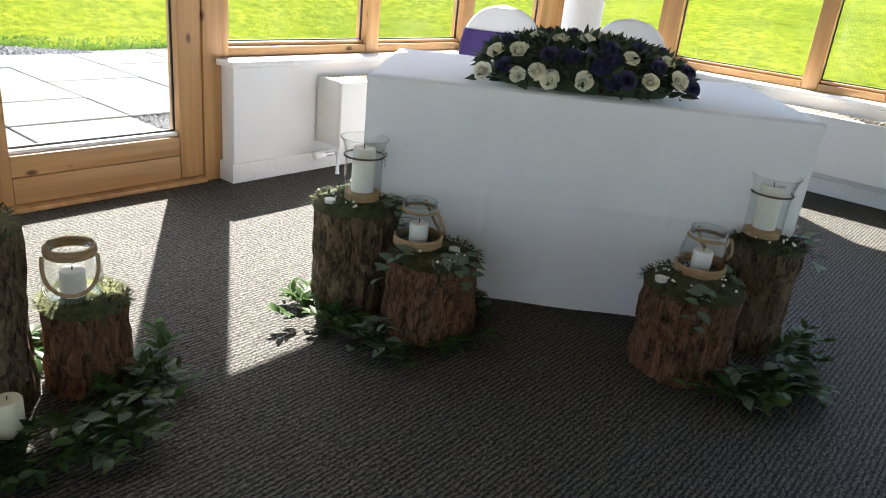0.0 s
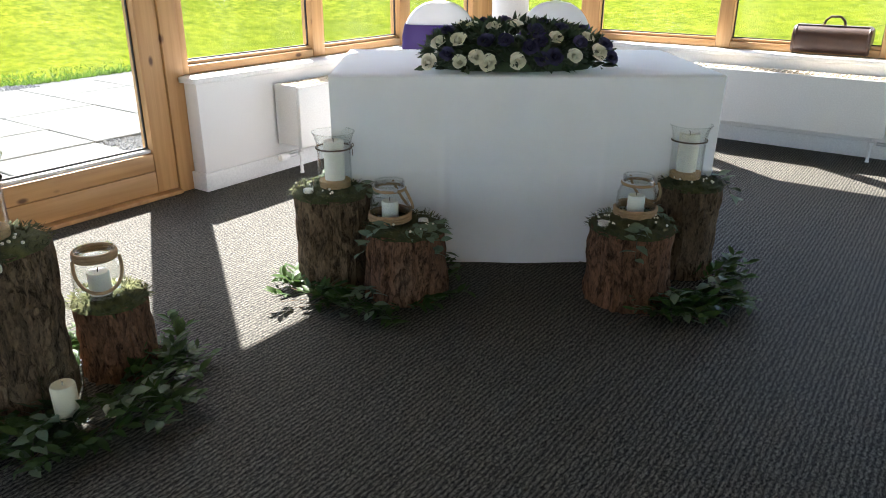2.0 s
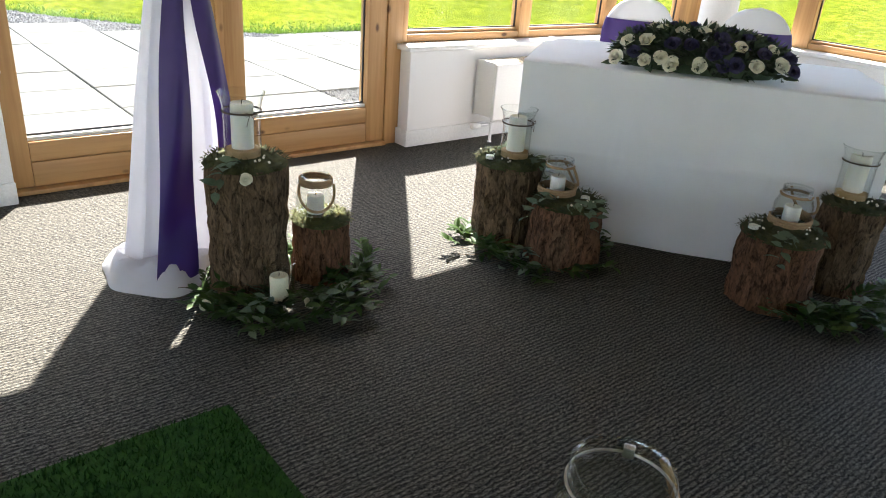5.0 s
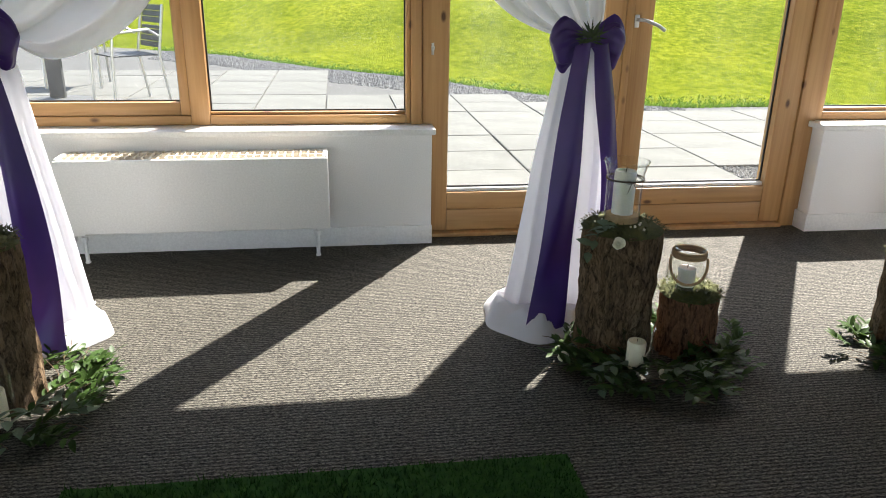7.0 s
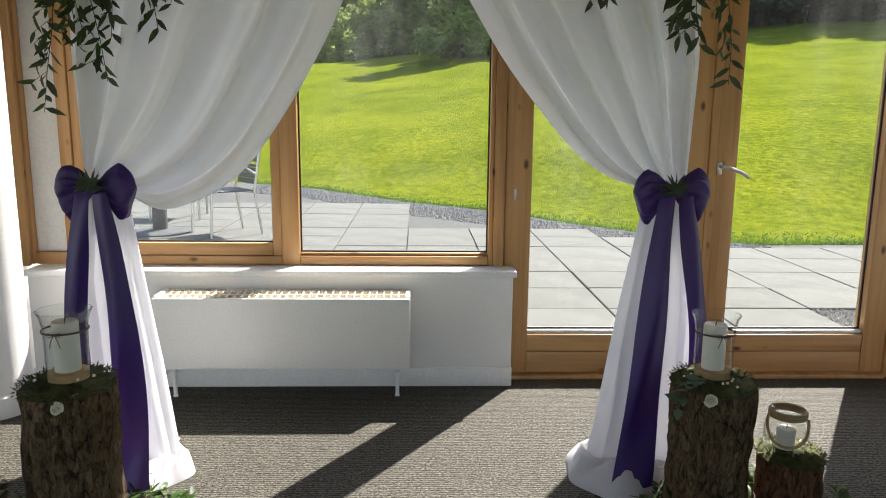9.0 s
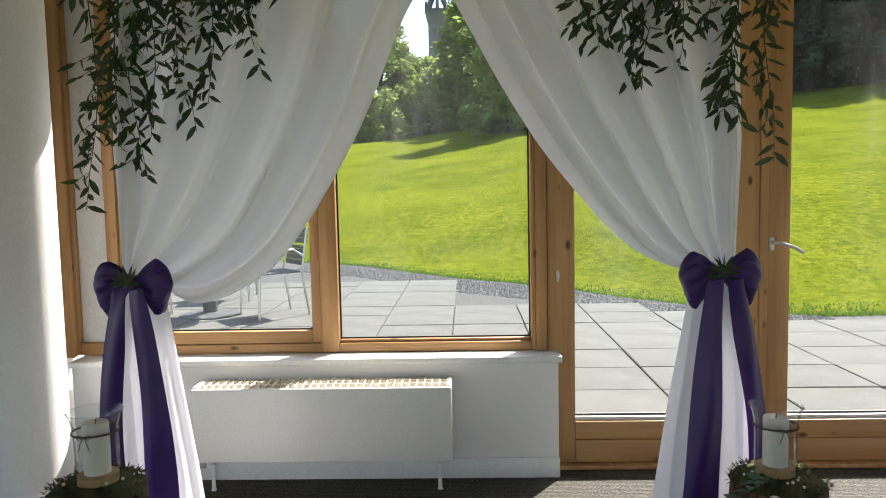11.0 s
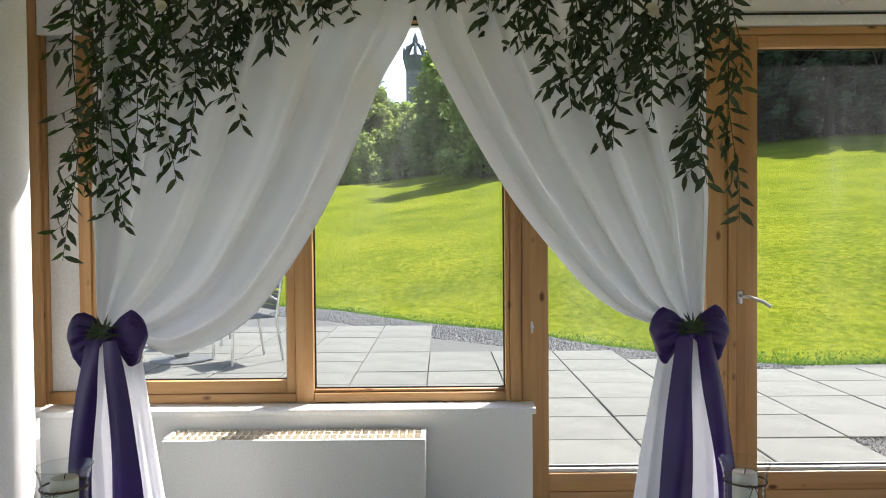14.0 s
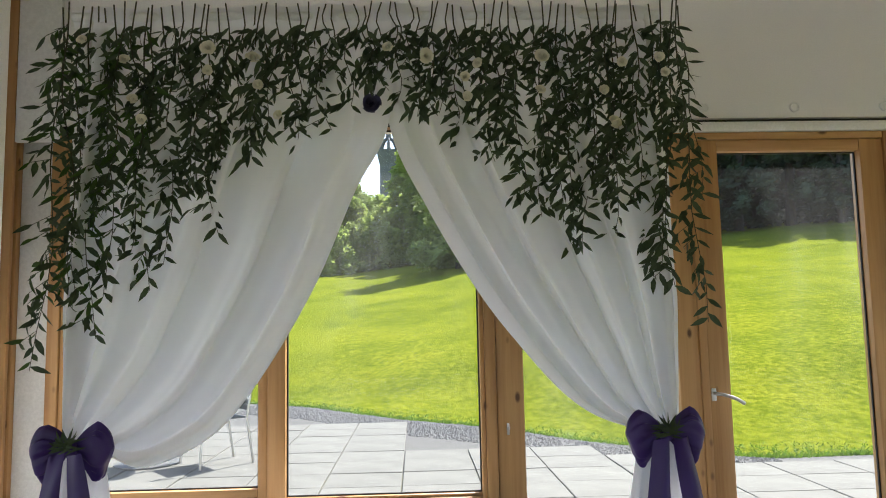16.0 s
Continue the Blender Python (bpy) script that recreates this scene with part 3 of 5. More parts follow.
# round columns
for x, y, r in ((-2.10, 2.93, 0.148), (4.79, 2.93, 0.13)):
    bm = bmesh.new()
    lathe(bm, [(r + 0.010, 0), (r + 0.010, 0.09), (r + 0.002, 0.10), (r, CEIL - 0.005)], 40)
    c = structure("column", bm, WALL, "round white painted column beside the windows", "column")
    c.location = (x, y, 0)


# ---- radiators ----
def radiator(length, m, label, valve=1):
    """A double-panel radiator along +x, its back to +y, its front at y = 0."""
    t = thing("radiator", m, label, "radiator", "radiators under the windows")
    h0, h1, d = 0.155, 0.492, 0.19
    part("front_panel", boxed(0, length, 0, 0.022, h0, h1 - 0.006, 0.007, 3), RADIATOR, t)
    part("back_panel", boxed(0.004, length - 0.004, d - 0.02, d, h0, h1 - 0.006, 0.006), RADIATOR, t)
    for x in (0.0, length - 0.024):
        part("side_cover", boxed(x + 0.001, x + 0.023, 0.0225, d - 0.0205, h0 + 0.01, h1, 0.004), RADIATOR, t)
    bm = bmesh.new()
    k = int(length / 0.034)
    for i in range(1, k):
        x = 0.02 + (length - 0.04) * i / k
        bm_box(bm, x - 0.0035, x + 0.0035, 0.0225, d - 0.0205, h1 - 0.018, h1 - 0.002)
    for y in (0.062, 0.118):
        bm_box(bm, 0.025, length - 0.025, y, y + 0.006, h1 - 0.017, h1 - 0.0015)
    part("top_grille", bm, CREAM, t, "open cream coloured top grille", smooth=False)
    bm = bmesh.new()
    for i in range(2 * k):
        x = 0.03 + (length - 0.06) * i / (2 * k - 1)
        bm_box(bm, x - 0.006, x + 0.006, 0.03, 0.15, h0 + 0.02, h1 - 0.07)
    part("fins", bm, RADIATOR, t, smooth=False)
    for x in (0.06, length - 0.06):
        bm = bmesh.new()
        lathe(bm, [(0.011, 0), (0.013, 0.004), (0.009, 0.01), (0.009, 0.10), (0.015, 0.104), (0.015, 0.122), (0.008, 0.125), (0.008, h0 - 0.001)], 14, (x, 0.075, 0))
        part("pipe", bm, PLASTIC, t)
    vx = -0.035 if valve < 0 else length + 0.035
    bm = bmesh.new()
    tube(bm, [(0.03 if valve < 0 else length - 0.03, 0.075, 0.115), (vx * 0.5 + (0 if valve < 0 else length * 0.5), 0.075, 0.115), (vx, 0.075, 0.115)], 0.011, 12)
    part("valve", bm, CHROME, t)
    bm = bmesh.new()
    lathe(bm, [(0.016, 0), (0.021, 0.006), (0.022, 0.05), (0.018, 0.06), (0.0, 0.062)], 18, wobble=lambda a, z: 1 + 0.03 * math.cos(12 * a))
    part("thermostat_head", bm, PLASTIC, t, m=pose(vx, 0.075, 0.115, 0, -90 if valve < 0 else 90, 0))
    return t


radiator(1.15, pose(-1.42, FACE - 0.208, 0), "white steel panel radiator with cream top grille", -1)
radiator(1.20, pose(2.72, FACE - 0.208, 0), "white double panel radiator behind the table", -1)
radiator(1.17, pose(EAST - 0.208, 1.625, 0, 0, 0, -90), "long white steel radiator under the side window", 1)

# socket
sk = thing("wall_socket", pose(-1.87, FACE, 0.31), "white plastic double wall socket", "socket")
part("plate", boxed(-0.073, 0.073, -0.010, -0.001, -0.043, 0.043, 0.003), PLASTIC, sk)
for x in (-0.035, 0.035):
    part("switch", boxed(x - 0.006, x + 0.006, -0.0135, -0.0105, 0.012, 0.03, 0.001), PLASTIC, sk)
    bm = bmesh.new()
    for dx, dz in ((0, -0.004), (-0.011, -0.022), (0.011, -0.022)):
        bm_box(bm, x + dx - 0.003, x + dx + 0.003, -0.0115, -0.0105, dz - 0.003, dz + 0.003)
    part("pin_hole", bm, BLACK_SEAL_AND_GAP, sk, smooth=False)

# ---- outside ----
TERRACE = 0.02     # top of the paving
LAWN_EDGE = [(-12.0, 17.5), (-6.0, 15.6), (-2.7, 13.5), (-1.98, 12.9), (-1.18, 11.9), (-0.40, 11.0), (0.50, 10.24), (1.135, 9.58), (1.645, 8.77), (2.13, 8.28), (3.05, 7.45), (3.4, 7.25), (4.4, 7.3), (5.3, 7.2), (5.8, 5.2), (6.0, 3.0), (6.2, -30.0)]


def edge_y(x):
    return level(LAWN_EDGE, x)


def land(x, y):
    """Height of the ground: flat by the house, then a lawn that climbs to a wood."""
    e = max(0.0, y - edge_y(min(5.2, x)))
    w = max(0.0, x - 6.0)
    d = math.hypot(e, w)
    rise = (0.128 * e + 0.088 * w) * min(1.0, d / 5.0)
    roll = 0.25 * noise.noise(Vector((x * 0.05, y * 0.05, 3.0))) * min(1, d / 15)
    far = max(0.0, math.hypot(x, y) - 110) * 0.06
    return TERRACE - 0.03 + rise + roll - far


def ground():
    bm = bmesh.new()
    rs = [0, 3, 5, 6, 7, 8, 9, 10, 11, 12, 13, 14.5, 16, 18, 20, 22.5, 25, 28, 31, 34, 38, 42, 46, 50, 55, 60, 65, 70, 76, 82, 90, 100, 110, 125, 140, 200, 400, 900, 2500]
    rows = []
    for r in rs[1:]:
        rows.append([(r * math.sin(2 * math.pi * i / 240), 1.0 + r * math.cos(2 * math.pi * i / 240), 0) for i in range(240)])
    rows = [[(x, y, land(x, y) - (0.06 if land(x, y) <= TERRACE - 0.025 else 0)) for x, y, _ in row] for row in rows]
    vr = grid_faces(bm, rows, wrap=True)
    bm.faces.new(vr[0])
    return bm


structure("ground", ground(), GRASS, "sunlit mown lawn rising to the wood", "lawn")

# gravel margin between slabs and lawn: a bed, and stones on it
bm = bmesh.new()
rows = []
for i in range(60):
    x = -12 + 18.0 * i / 59
    y1 = edge_y(x)
    rows.append([(x, 3.55, TERRACE - 0.025), (x, y1 - 0.35, TERRACE - 0.02), (x, y1 - 0.02, TERRACE - 0.015)])
grid_faces(bm, rows)
structure("gravel_bed", bm, GRAVEL_BED, "loose grey gravel round the terrace", "gravel")


def near_gravel(x, y):
    """Whether loose stones lie at a place of the margin."""
    if not (3.6 < y < edge_y(x) - 0.03):
        return False
    if x > 2.48 and y < 4.59:
        return True
    return y > slab_end(x) + 0.02


def slab_end(x):
    return 10.66 if x < -0.342 else (8.24 if x < 1.76 else (7.63 if x < 2.46 else 7.03))


verts, faces = [], []
rng = random.Random(4)
for k in range(13000):
    if k % 3:
        x = rng.uniform(-3.2, 3.4)
        y = rng.uniform(edge_y(x) - 1.5, edge_y(x))
    else:
        x, y = rng.uniform(2.45, 4.2), rng.uniform(3.7, 4.7)
    if not near_gravel(x, y):
        continue
    s = rng.uniform(0.014, 0.032)
    a = rng.uniform(0, 6.28)
    b0 = len(verts)
    for px, py, pz in ((1, 0, 0), (-0.5, 0.8, 0), (-0.5, -0.8, 0), (0.1, 0.1, 0.8), (0.6, 0.5, 0.3), (-0.7, 0.1, 0.35)):
        verts.append((x + s * (px * math.cos(a) - py * math.sin(a)), y + s * (px * math.sin(a) + py * math.cos(a)), TERRACE - 0.022 + s * pz))
    faces += [(b0, b0 + 4, b0 + 3), (b0 + 4, b0 + 1, b0 + 3), (b0 + 1, b0 + 5, b0 + 3), (b0 + 5, b0 + 2, b0 + 3), (b0 + 2, b0, b0 + 3), (b0, b0 + 1, b0 + 4), (b0 + 1, b0 + 2, b0 + 5)]
me = bpy.data.meshes.new("gravel_stones")
me.from_pydata(verts, [], faces)
me.materials.append(GRAVEL)
tagged(new("gravel_stones", me), "loose grey pebbles on the gravel margin", "gravel", kind="stuff")

# rough grass along the lawn's edge and over the near lawn
verts, faces = [], []
for k in range(9000):
    x = rng.uniform(-3.5, 7.0)
    y = edge_y(x) + (abs(rng.gauss(0, 0.05)) if k % 2 else rng.uniform(0, 0.9) ** 2) - 0.02
    if x > 5.25:
        continue
    h = rng.uniform(0.03, 0.075) if k % 2 else rng.uniform(0.015, 0.035)
    a = rng.uniform(0, 6.28)
    g = land(x, y)
    w, lx, ly = 0.012, rng.gauss(0, 0.03), rng.gauss(0, 0.03)
    b0 = len(verts)
    verts += [(x - w * math.cos(a), y - w * math.sin(a), g - 0.01), (x + w * math.cos(a), y + w * math.sin(a), g - 0.01), (x + lx, y + ly, g + h)]
    faces.append((b0, b0 + 1, b0 + 2))
me = bpy.data.meshes.new("grass_tufts")
me.from_pydata(verts, [], faces)
me.materials.append(GRASS_BLADE)
tagged(new("grass_tufts", me), "longer grass blades along the lawn edge", "grass", kind="stuff")

# unseen pale apron on the other sides, added to bounce sunlight indoors
bm = bmesh.new()
bm_box(bm, -16.0, -6.25, -14.0, 3.2, -0.11, -0.04)
bm_box(bm, -6.24, 5.6, -14.0, -5.25, -0.11, -0.04)
structure("bounce_apron", bm, BOUNCE_PAVING, "unseen pale apron added to bounce sunlight into the room", "pavement", False)

# terrace slabs
pav = structure("pavement", boxed(-9.0, 4.65, 3.51, 7.0, TERRACE - 0.085, TERRACE - 0.019), JOINT, "terrace of pale concrete slabs with mossy joints", "pavement", False)
SX, SY = 0.703, 0.605
slab_shapes = []
for k in range(5):
    bm = boxed(0.006, SX - 0.006, 0.006, SY - 0.006, TERRACE - 0.045, TERRACE - 0.004 + 0.002 * (k % 3), 0.005, 1)
    slab_shapes.append(mesh_of("slab", bm, SLAB, False))
rng = random.Random(9)
for i in range(-12, 7):
    for j in range(0, 12):
        x, y = 0.361 + SX * i, 4.605 + SY * (j - 1)
        if x + SX * 0.5 > 4.6 or y + SY > slab_end(x + SX * 0.5) + 0.06:
            continue
        if x > 2.3 and y < 4.5:
            continue
        m = Matrix.Translation((x, y, 0)) @ pose(0, 0, 0, rng.gauss(0, 0.12), rng.gauss(0, 0.12), rng.gauss(0, 0.15))
        part("slab", slab_shapes[rng.randrange(5)], SLAB, pav, m=m)

# far wood, single trees and a stone tower on the hill
def crown_mesh(name, mat, clumps, leaves, size, seed, spread, height, base):
    """Many small leaf tufts spread over uneven clumps."""
    r = random.Random(seed)
    vs, fs = [], []
    for c in range(clumps):
        f = r.random()
        a = r.uniform(0, 6.28)
        rad = spread * (1 - 0.75 * f ** 1.6) * math.sqrt(r.uniform(0.1, 1))
        cx, cy, cz = rad * math.cos(a), rad * math.sin(a), base + f * (height - base)
        cr = r.uniform(0.10, 0.24) * spread
        for k in range(leaves):
            d = Vector((r.gauss(0, 1), r.gauss(0, 1), r.gauss(0, 0.8)))
            d = d.normalized() * cr * r.uniform(0.5, 1.15)
            p = Vector((cx, cy, cz)) + d
            e1 = Vector((r.gauss(0, 1), r.gauss(0, 1), r.gauss(0, 0.6))).normalized() * size * r.uniform(0.6, 1.3)
            e2 = e1.orthogonal().normalized() * size * r.uniform(0.3, 0.7)
            b0 = len(vs)
            vs += [p - e1, p + e2, p + e1, p - e2]
            fs.append((b0, b0 + 1, b0 + 2, b0 + 3))
    me = bpy.data.meshes.new(name)
    me.from_pydata([tuple(v) for v in vs], [], fs)
    me.materials.append(mat)
    return me


def trunk_bm(height, r0, seed, lean=0.3):
    r = random.Random(seed)
    bm = bmesh.new()
    line = [(r.gauss(0, 0.04) * i + lean * 0.1 * i, r.gauss(0, 0.04) * i, height * i / 6 - 0.3) for i in range(7)]
    tube(bm, line, r0, 9, 0.25)
    for k in range(6):
        i = 2 + k % 4
        a = r.uniform(0, 6.28)
        p = Vector(line[i])
        q = p + Vector((math.cos(a), math.sin(a), 0.7)) * height * 0.10
        s = q + Vector((math.cos(a), math.sin(a), 1.1)) * height * 0.09
        tube(bm, [p, q, s], r0 * 0.4, 6, 0.3)
    return bm


def tree(seed, height, spread, mat, label, base=0.15, clumps=46, leaves=70, size=0.30):
    t = thing("tree", pose(0, 0, -500), label, "tree", "trees above the lawn")
    part("trunk", trunk_bm(height * 0.85, height * 0.022, seed), TRUNK, t)
    part("crown", crown_mesh("crown", mat, clumps, leaves, size, seed, spread, height, height * base), mat, t)
    return t


def set_tree(t, x, y, s, turn):
    t.matrix_basis = pose(x, y, land(x, y), 0, 0, turn) @ Matrix.Scale(s, 4)


BROAD = tree(1, 11, 3.6, TREE_LEAF, "leafy green broadleaf tree at the lawn's edge", 0.04, 80, 80, 0.26)
BROAD2 = tree(2, 8, 3.8, TREE_LEAF, "leafy green broadleaf tree at the lawn's edge", 0.02, 80, 80, 0.26)
BUSH = tree(3, 3.6, 2.6, TREE_LEAF, "low dense green shrub at the lawn's edge", 0.0, 50, 80, 0.16)
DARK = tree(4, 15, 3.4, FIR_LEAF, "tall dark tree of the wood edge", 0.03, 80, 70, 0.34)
used = set()


def plant(kind, x, y, s, turn):
    if kind in used:
        c = copy_thing(kind, Matrix())
        set_tree(c, x, y, s, turn)
        tagged(c, kind["label"], "tree", "trees above the lawn")
    else:
        used.add(kind)
        set_tree(kind, x, y, s, turn)


def polar(az, r):
    return -0.5 + r * math.sin(radians(az)), -0.5 + r * math.cos(radians(az))


# the last two, hidden behind the right drape, are added to shade the lawn
for kind, az, r, s, turn in ((BROAD, -6.1, 68, 1.05, 0), (BROAD2, -8.82, 66, 1.14, 40), (BUSH, -9.5, 62, 1.14, 10), (BUSH, -5.99, 61, 1.03, 120), (BUSH, -3.71, 63, 0.91, 200), (BROAD, 0.74, 70, 1.14, 150), (BROAD2, 2.57, 66, 1.42, 230),
                             (DARK, 1.42, 80, 0.91, 30), (DARK, 4.62, 74, 1.03, 80), (BROAD, -12.44, 72, 1.14, 77), (BROAD2, -16.36, 70, 1.37, 33), (BROAD, -20.24, 74, 1.25, 200), (BROAD2, -25.71, 76, 1.48, 10), (BROAD2, -2.69, 80, 0.89, 300), (BUSH, -0.4, 66, 1.14, 20), (BROAD2, -4.28, 77, 0.97, 60), (BROAD2, -0.63, 78, 0.93, 140), (BUSH, -2.0, 64, 1.03, 80), (BROAD2, -4.74, 71, 0.8, 220), (BROAD, 4.16, 69, 1.14, 20), (BUSH, 2.34, 62, 1.14, 140), (BUSH, -7.69, 61, 1.14, 250), (BROAD2, 3.71, 47, 1.08, 15), (BROAD, 6.33, 49, 1.08, 95)):
    x, y = polar(az, r)
    plant(kind, x, y, s, turn)
rng = random.Random(21)
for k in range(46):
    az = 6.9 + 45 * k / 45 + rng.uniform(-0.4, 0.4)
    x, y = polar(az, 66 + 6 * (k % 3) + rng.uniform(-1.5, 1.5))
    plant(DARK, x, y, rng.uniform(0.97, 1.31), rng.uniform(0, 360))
# a plain dark sheet paints the shaded deep of the wood behind them
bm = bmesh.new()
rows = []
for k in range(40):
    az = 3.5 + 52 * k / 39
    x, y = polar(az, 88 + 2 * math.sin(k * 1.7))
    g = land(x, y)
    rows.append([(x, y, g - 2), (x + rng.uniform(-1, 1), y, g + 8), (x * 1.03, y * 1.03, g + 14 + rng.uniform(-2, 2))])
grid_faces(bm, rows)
tagged(new("far_wood", mesh_of("far_wood", bm, FIR_LEAF)), "dark sheet standing for the shaded depth of the wood", "wood", kind="stuff")


def tower():
    t = thing("stone_tower", pose(*polar(-1.9, 520), 42), "distant grey stone tower with an open crown", "tower")
    H, W = 94.0, 6.9
    bm = bmesh.new()
    lathe(bm, [(W * 1.3, -64), (W * 1.25, -4), (W, 0), (W * 0.98, H * 0.84)], 8)
    part("shaft", bm, STONE, t)
    bm = bmesh.new()
    lathe(bm, [(W * 0.985, H * 0.79), (W * 1.22, H * 0.86), (W * 1.22, H * 0.90), (W * 1.05, H * 0.90)], 8)
    part("parapet", bm, STONE, t)
    for k in range(8):
        a = 2 * math.pi * k / 8
        c, s = math.cos(a), math.sin(a)
        bm = bmesh.new()
        tube(bm, [(W * 1.1 * c, W * 1.1 * s, H * 0.89), (W * 1.0 * c, W * 1.0 * s, H * 0.94), (W * 0.62 * c, W * 0.62 * s, H * 0.98), (W * 0.2 * c, W * 0.2 * s, H)], 1.1, 6, 0.7)
        part("crown_rib", bm, STONE, t)
        bm = bmesh.new()
        lathe(bm, [(1.1, H * 0.88), (1.1, H * 0.945), (0.0, H * 0.985)], 6, (W * 1.15 * c, W * 1.15 * s, 0))
        part("pinnacle", bm, STONE, t)
    bm = bmesh.new()
    lathe(bm, [(2.2, H * 0.985), (2.0, H * 1.03), (0.0, H * 1.09)], 8)
    part("lantern", bm, STONE, t)
    return t


tower()


# cafe furniture on the terrace
def patio_chair(m, first=None):
    if first:
        return copy_thing(first, m)
    t = thing("patio_chair", m, "aluminium terrace chair with dark slatted seat", "chair", "terrace chairs")
    for sx in (-1, 1):
        bm = bmesh.new()
        tube(bm, [(sx * 0.24, -0.24, 0), (sx * 0.235, -0.22, 0.44), (sx * 0.245, -0.20, 0.63), (sx * 0.25, 0.12, 0.66), (sx * 0.235, 0.22, 0.60)], 0.0125, 8)
        part("arm_frame", bm, ALU, t)
        bm = bmesh.new()
        tube(bm, [(sx * 0.22, 0.29, 0), (sx * 0.22, 0.22, 0.43), (sx * 0.21, 0.30, 0.87)], 0.0125, 8)
        part("back_leg", bm, ALU, t)
    for k in range(7):
        y = -0.20 + 0.062 * k
        part("seat_slat", boxed(-0.21, 0.21, y, y + 0.057, 0.425, 0.438, 0.004, 1), RATTAN, t)
    for k in range(7):
        z = 0.49 + 0.054 * k
        y = 0.235 + 0.19 * (z - 0.43)
        part("back_slat", boxed(-0.20, 0.20, y, y + 0.012, z, z + (0.030 if k == 3 else 0.050), 0.003, 1), RATTAN, t)
    return t


CHAIR = Matrix.Scale(1.10, 4)
pc = patio_chair(pose(-2.33, 7.75, TERRACE, 0, 0, -52) @ CHAIR)
patio_chair(pose(-3.22, 9.04, TERRACE, 0, 0, 5) @ CHAIR, pc)
patio_chair(pose(-3.79, 7.60, TERRACE, 0, 0, 95) @ CHAIR, pc)
tt = thing("patio_table", pose(-3.05, 7.82, TERRACE) @ CHAIR, "round dark terrace table on a pedestal", "table")
bm = bmesh.new()
lathe(bm, [(0.0, 0.70), (0.40, 0.70), (0.41, 0.715), (0.40, 0.73), (0.0, 0.73)], 36)
part("tabletop", bm, RATTAN, tt)
part("pedestal", boxed(-0.065, 0.065, -0.03, 0.03, 0.035, 0.699, 0.004), RATTAN, tt)
bm = bmesh.new()
lathe(bm, [(0.30, 0.0), (0.30, 0.012), (0.08, 0.034), (0.0, 0.036)], 32)
part("foot", bm, RATTAN, tt)

# ---- the table with its cloth ----
TU, TN, TFL = Vector((0.597, -0.802, 0)), Vector((0.802, 0.597, 0)), Vector((1.885, 1.965, 0))
TLEN, TDEP, TH = 1.415, 0.79, 0.738
TABLE = Matrix(((TU.x, TN.x, 0, TFL.x), (TU.y, TN.y, 0, TFL.y), (0, 0, 1, 0), (0, 0, 0, 1)))
tb = thing("banquet_table", TABLE, "folding banquet table hidden under its cloth", "table")
part("tabletop", boxed(0.015, TLEN - 0.015, 0.015, TDEP - 0.015, TH - 0.03, TH - 0.004, 0.005), WOODS[0], tb)
for x in (0.1, TLEN - 0.1):
    for y in (0.1, TDEP - 0.1):
        bm = bmesh.new()
        tube(bm, [(x, y, 0), (x, y, TH - 0.031)], 0.013, 10)
        part("leg", bm, CHROME, tb)


def cloth():
    """A cloth over the table: a flat top, rounded edges and hanging sides with shallow folds and creases."""
    n = 360
    L, D = TLEN, TDEP
    per = 2 * (L + D)

    def rim(s):
        s %= per
        if s < L:
            return Vector((s, 0, 0)), Vector((0, -1, 0)), s / L, 0
        s -= L
        if s < D:
            return Vector((L, s, 0)), Vector((1, 0, 0)), s / D, 1
        s -= D
        if s < L:
            return Vector((L - s, D, 0)), Vector((0, 1, 0)), s / L, 2
        s -= L
        return Vector((0, D - s, 0)), Vector((-1, 0, 0)), s / D, 3
    rows = []
    prof = [(0.018, 0.0), (0.006, -0.002), (0.0, -0.008), (0.0, -0.02)] + [(0.0, -0.02 - (TH - 0.03) * k / 60) for k in range(1, 61)]
    for inn, dz in prof:
        row = []
        for i in range(n):
            s = per * i / n
            p, o, f, side = rim(s)
            corner = min(f, 1 - f) * (L if side % 2 == 0 else D)
            h = min(1.0, max(0.0, -dz / TH))
            flare = 0.008 * math.exp(-(corner / 0.10) ** 2) * h ** 1.3
            wave = (0.004 * math.sin(s * 9.0 + 0.6) + 0.003 * math.sin(s * 17 + 2)) * h ** 1.5
            crease = 0.004 * math.exp(-((dz + 0.36 - 0.008 * s) / 0.006) ** 2) - 0.008 * math.exp(-((f - 0.29) * L / 0.010) ** 2) * h - 0.008 * math.exp(-((f - 0.71) * L / 0.010) ** 2) * h
            tuck = -0.03 * h
            rumple = 0.006 * noise.noise(Vector((s * 3.1, dz * 4.0, 7.0))) * h ** 0.5
            q = p + o * (-inn + flare + wave + crease + tuck + rumple + 0.002)
            z = TH + 0.003 + dz + 0.0008 * math.sin(s * 5)
            row.append((q.x, q.y, max(z, 0.012)))
        rows.append(row)
    bm = bmesh.new()
    vr = grid_faces(bm, rows, wrap=True, flip=True)
    top = vr[0]
    inner = []
    for v in top:
        inner.append(bm.verts.new((L / 2 + (v.co.x - L / 2) * 0.5, D / 2 + (v.co.y - D / 2) * 0.5, TH + 0.004)))
    k = len(top)
    for i in range(k):
        bm.faces.new([top[i], top[(i + 1) % k], inner[(i + 1) % k], inner[i]])
    bm.faces.new(inner)
    return bm


tc = tagged(new("tablecloth", mesh_of("tablecloth", cloth(), LINEN)), "plain white cloth hanging to the floor over the table", "tablecloth")
tc.matrix_basis = TABLE


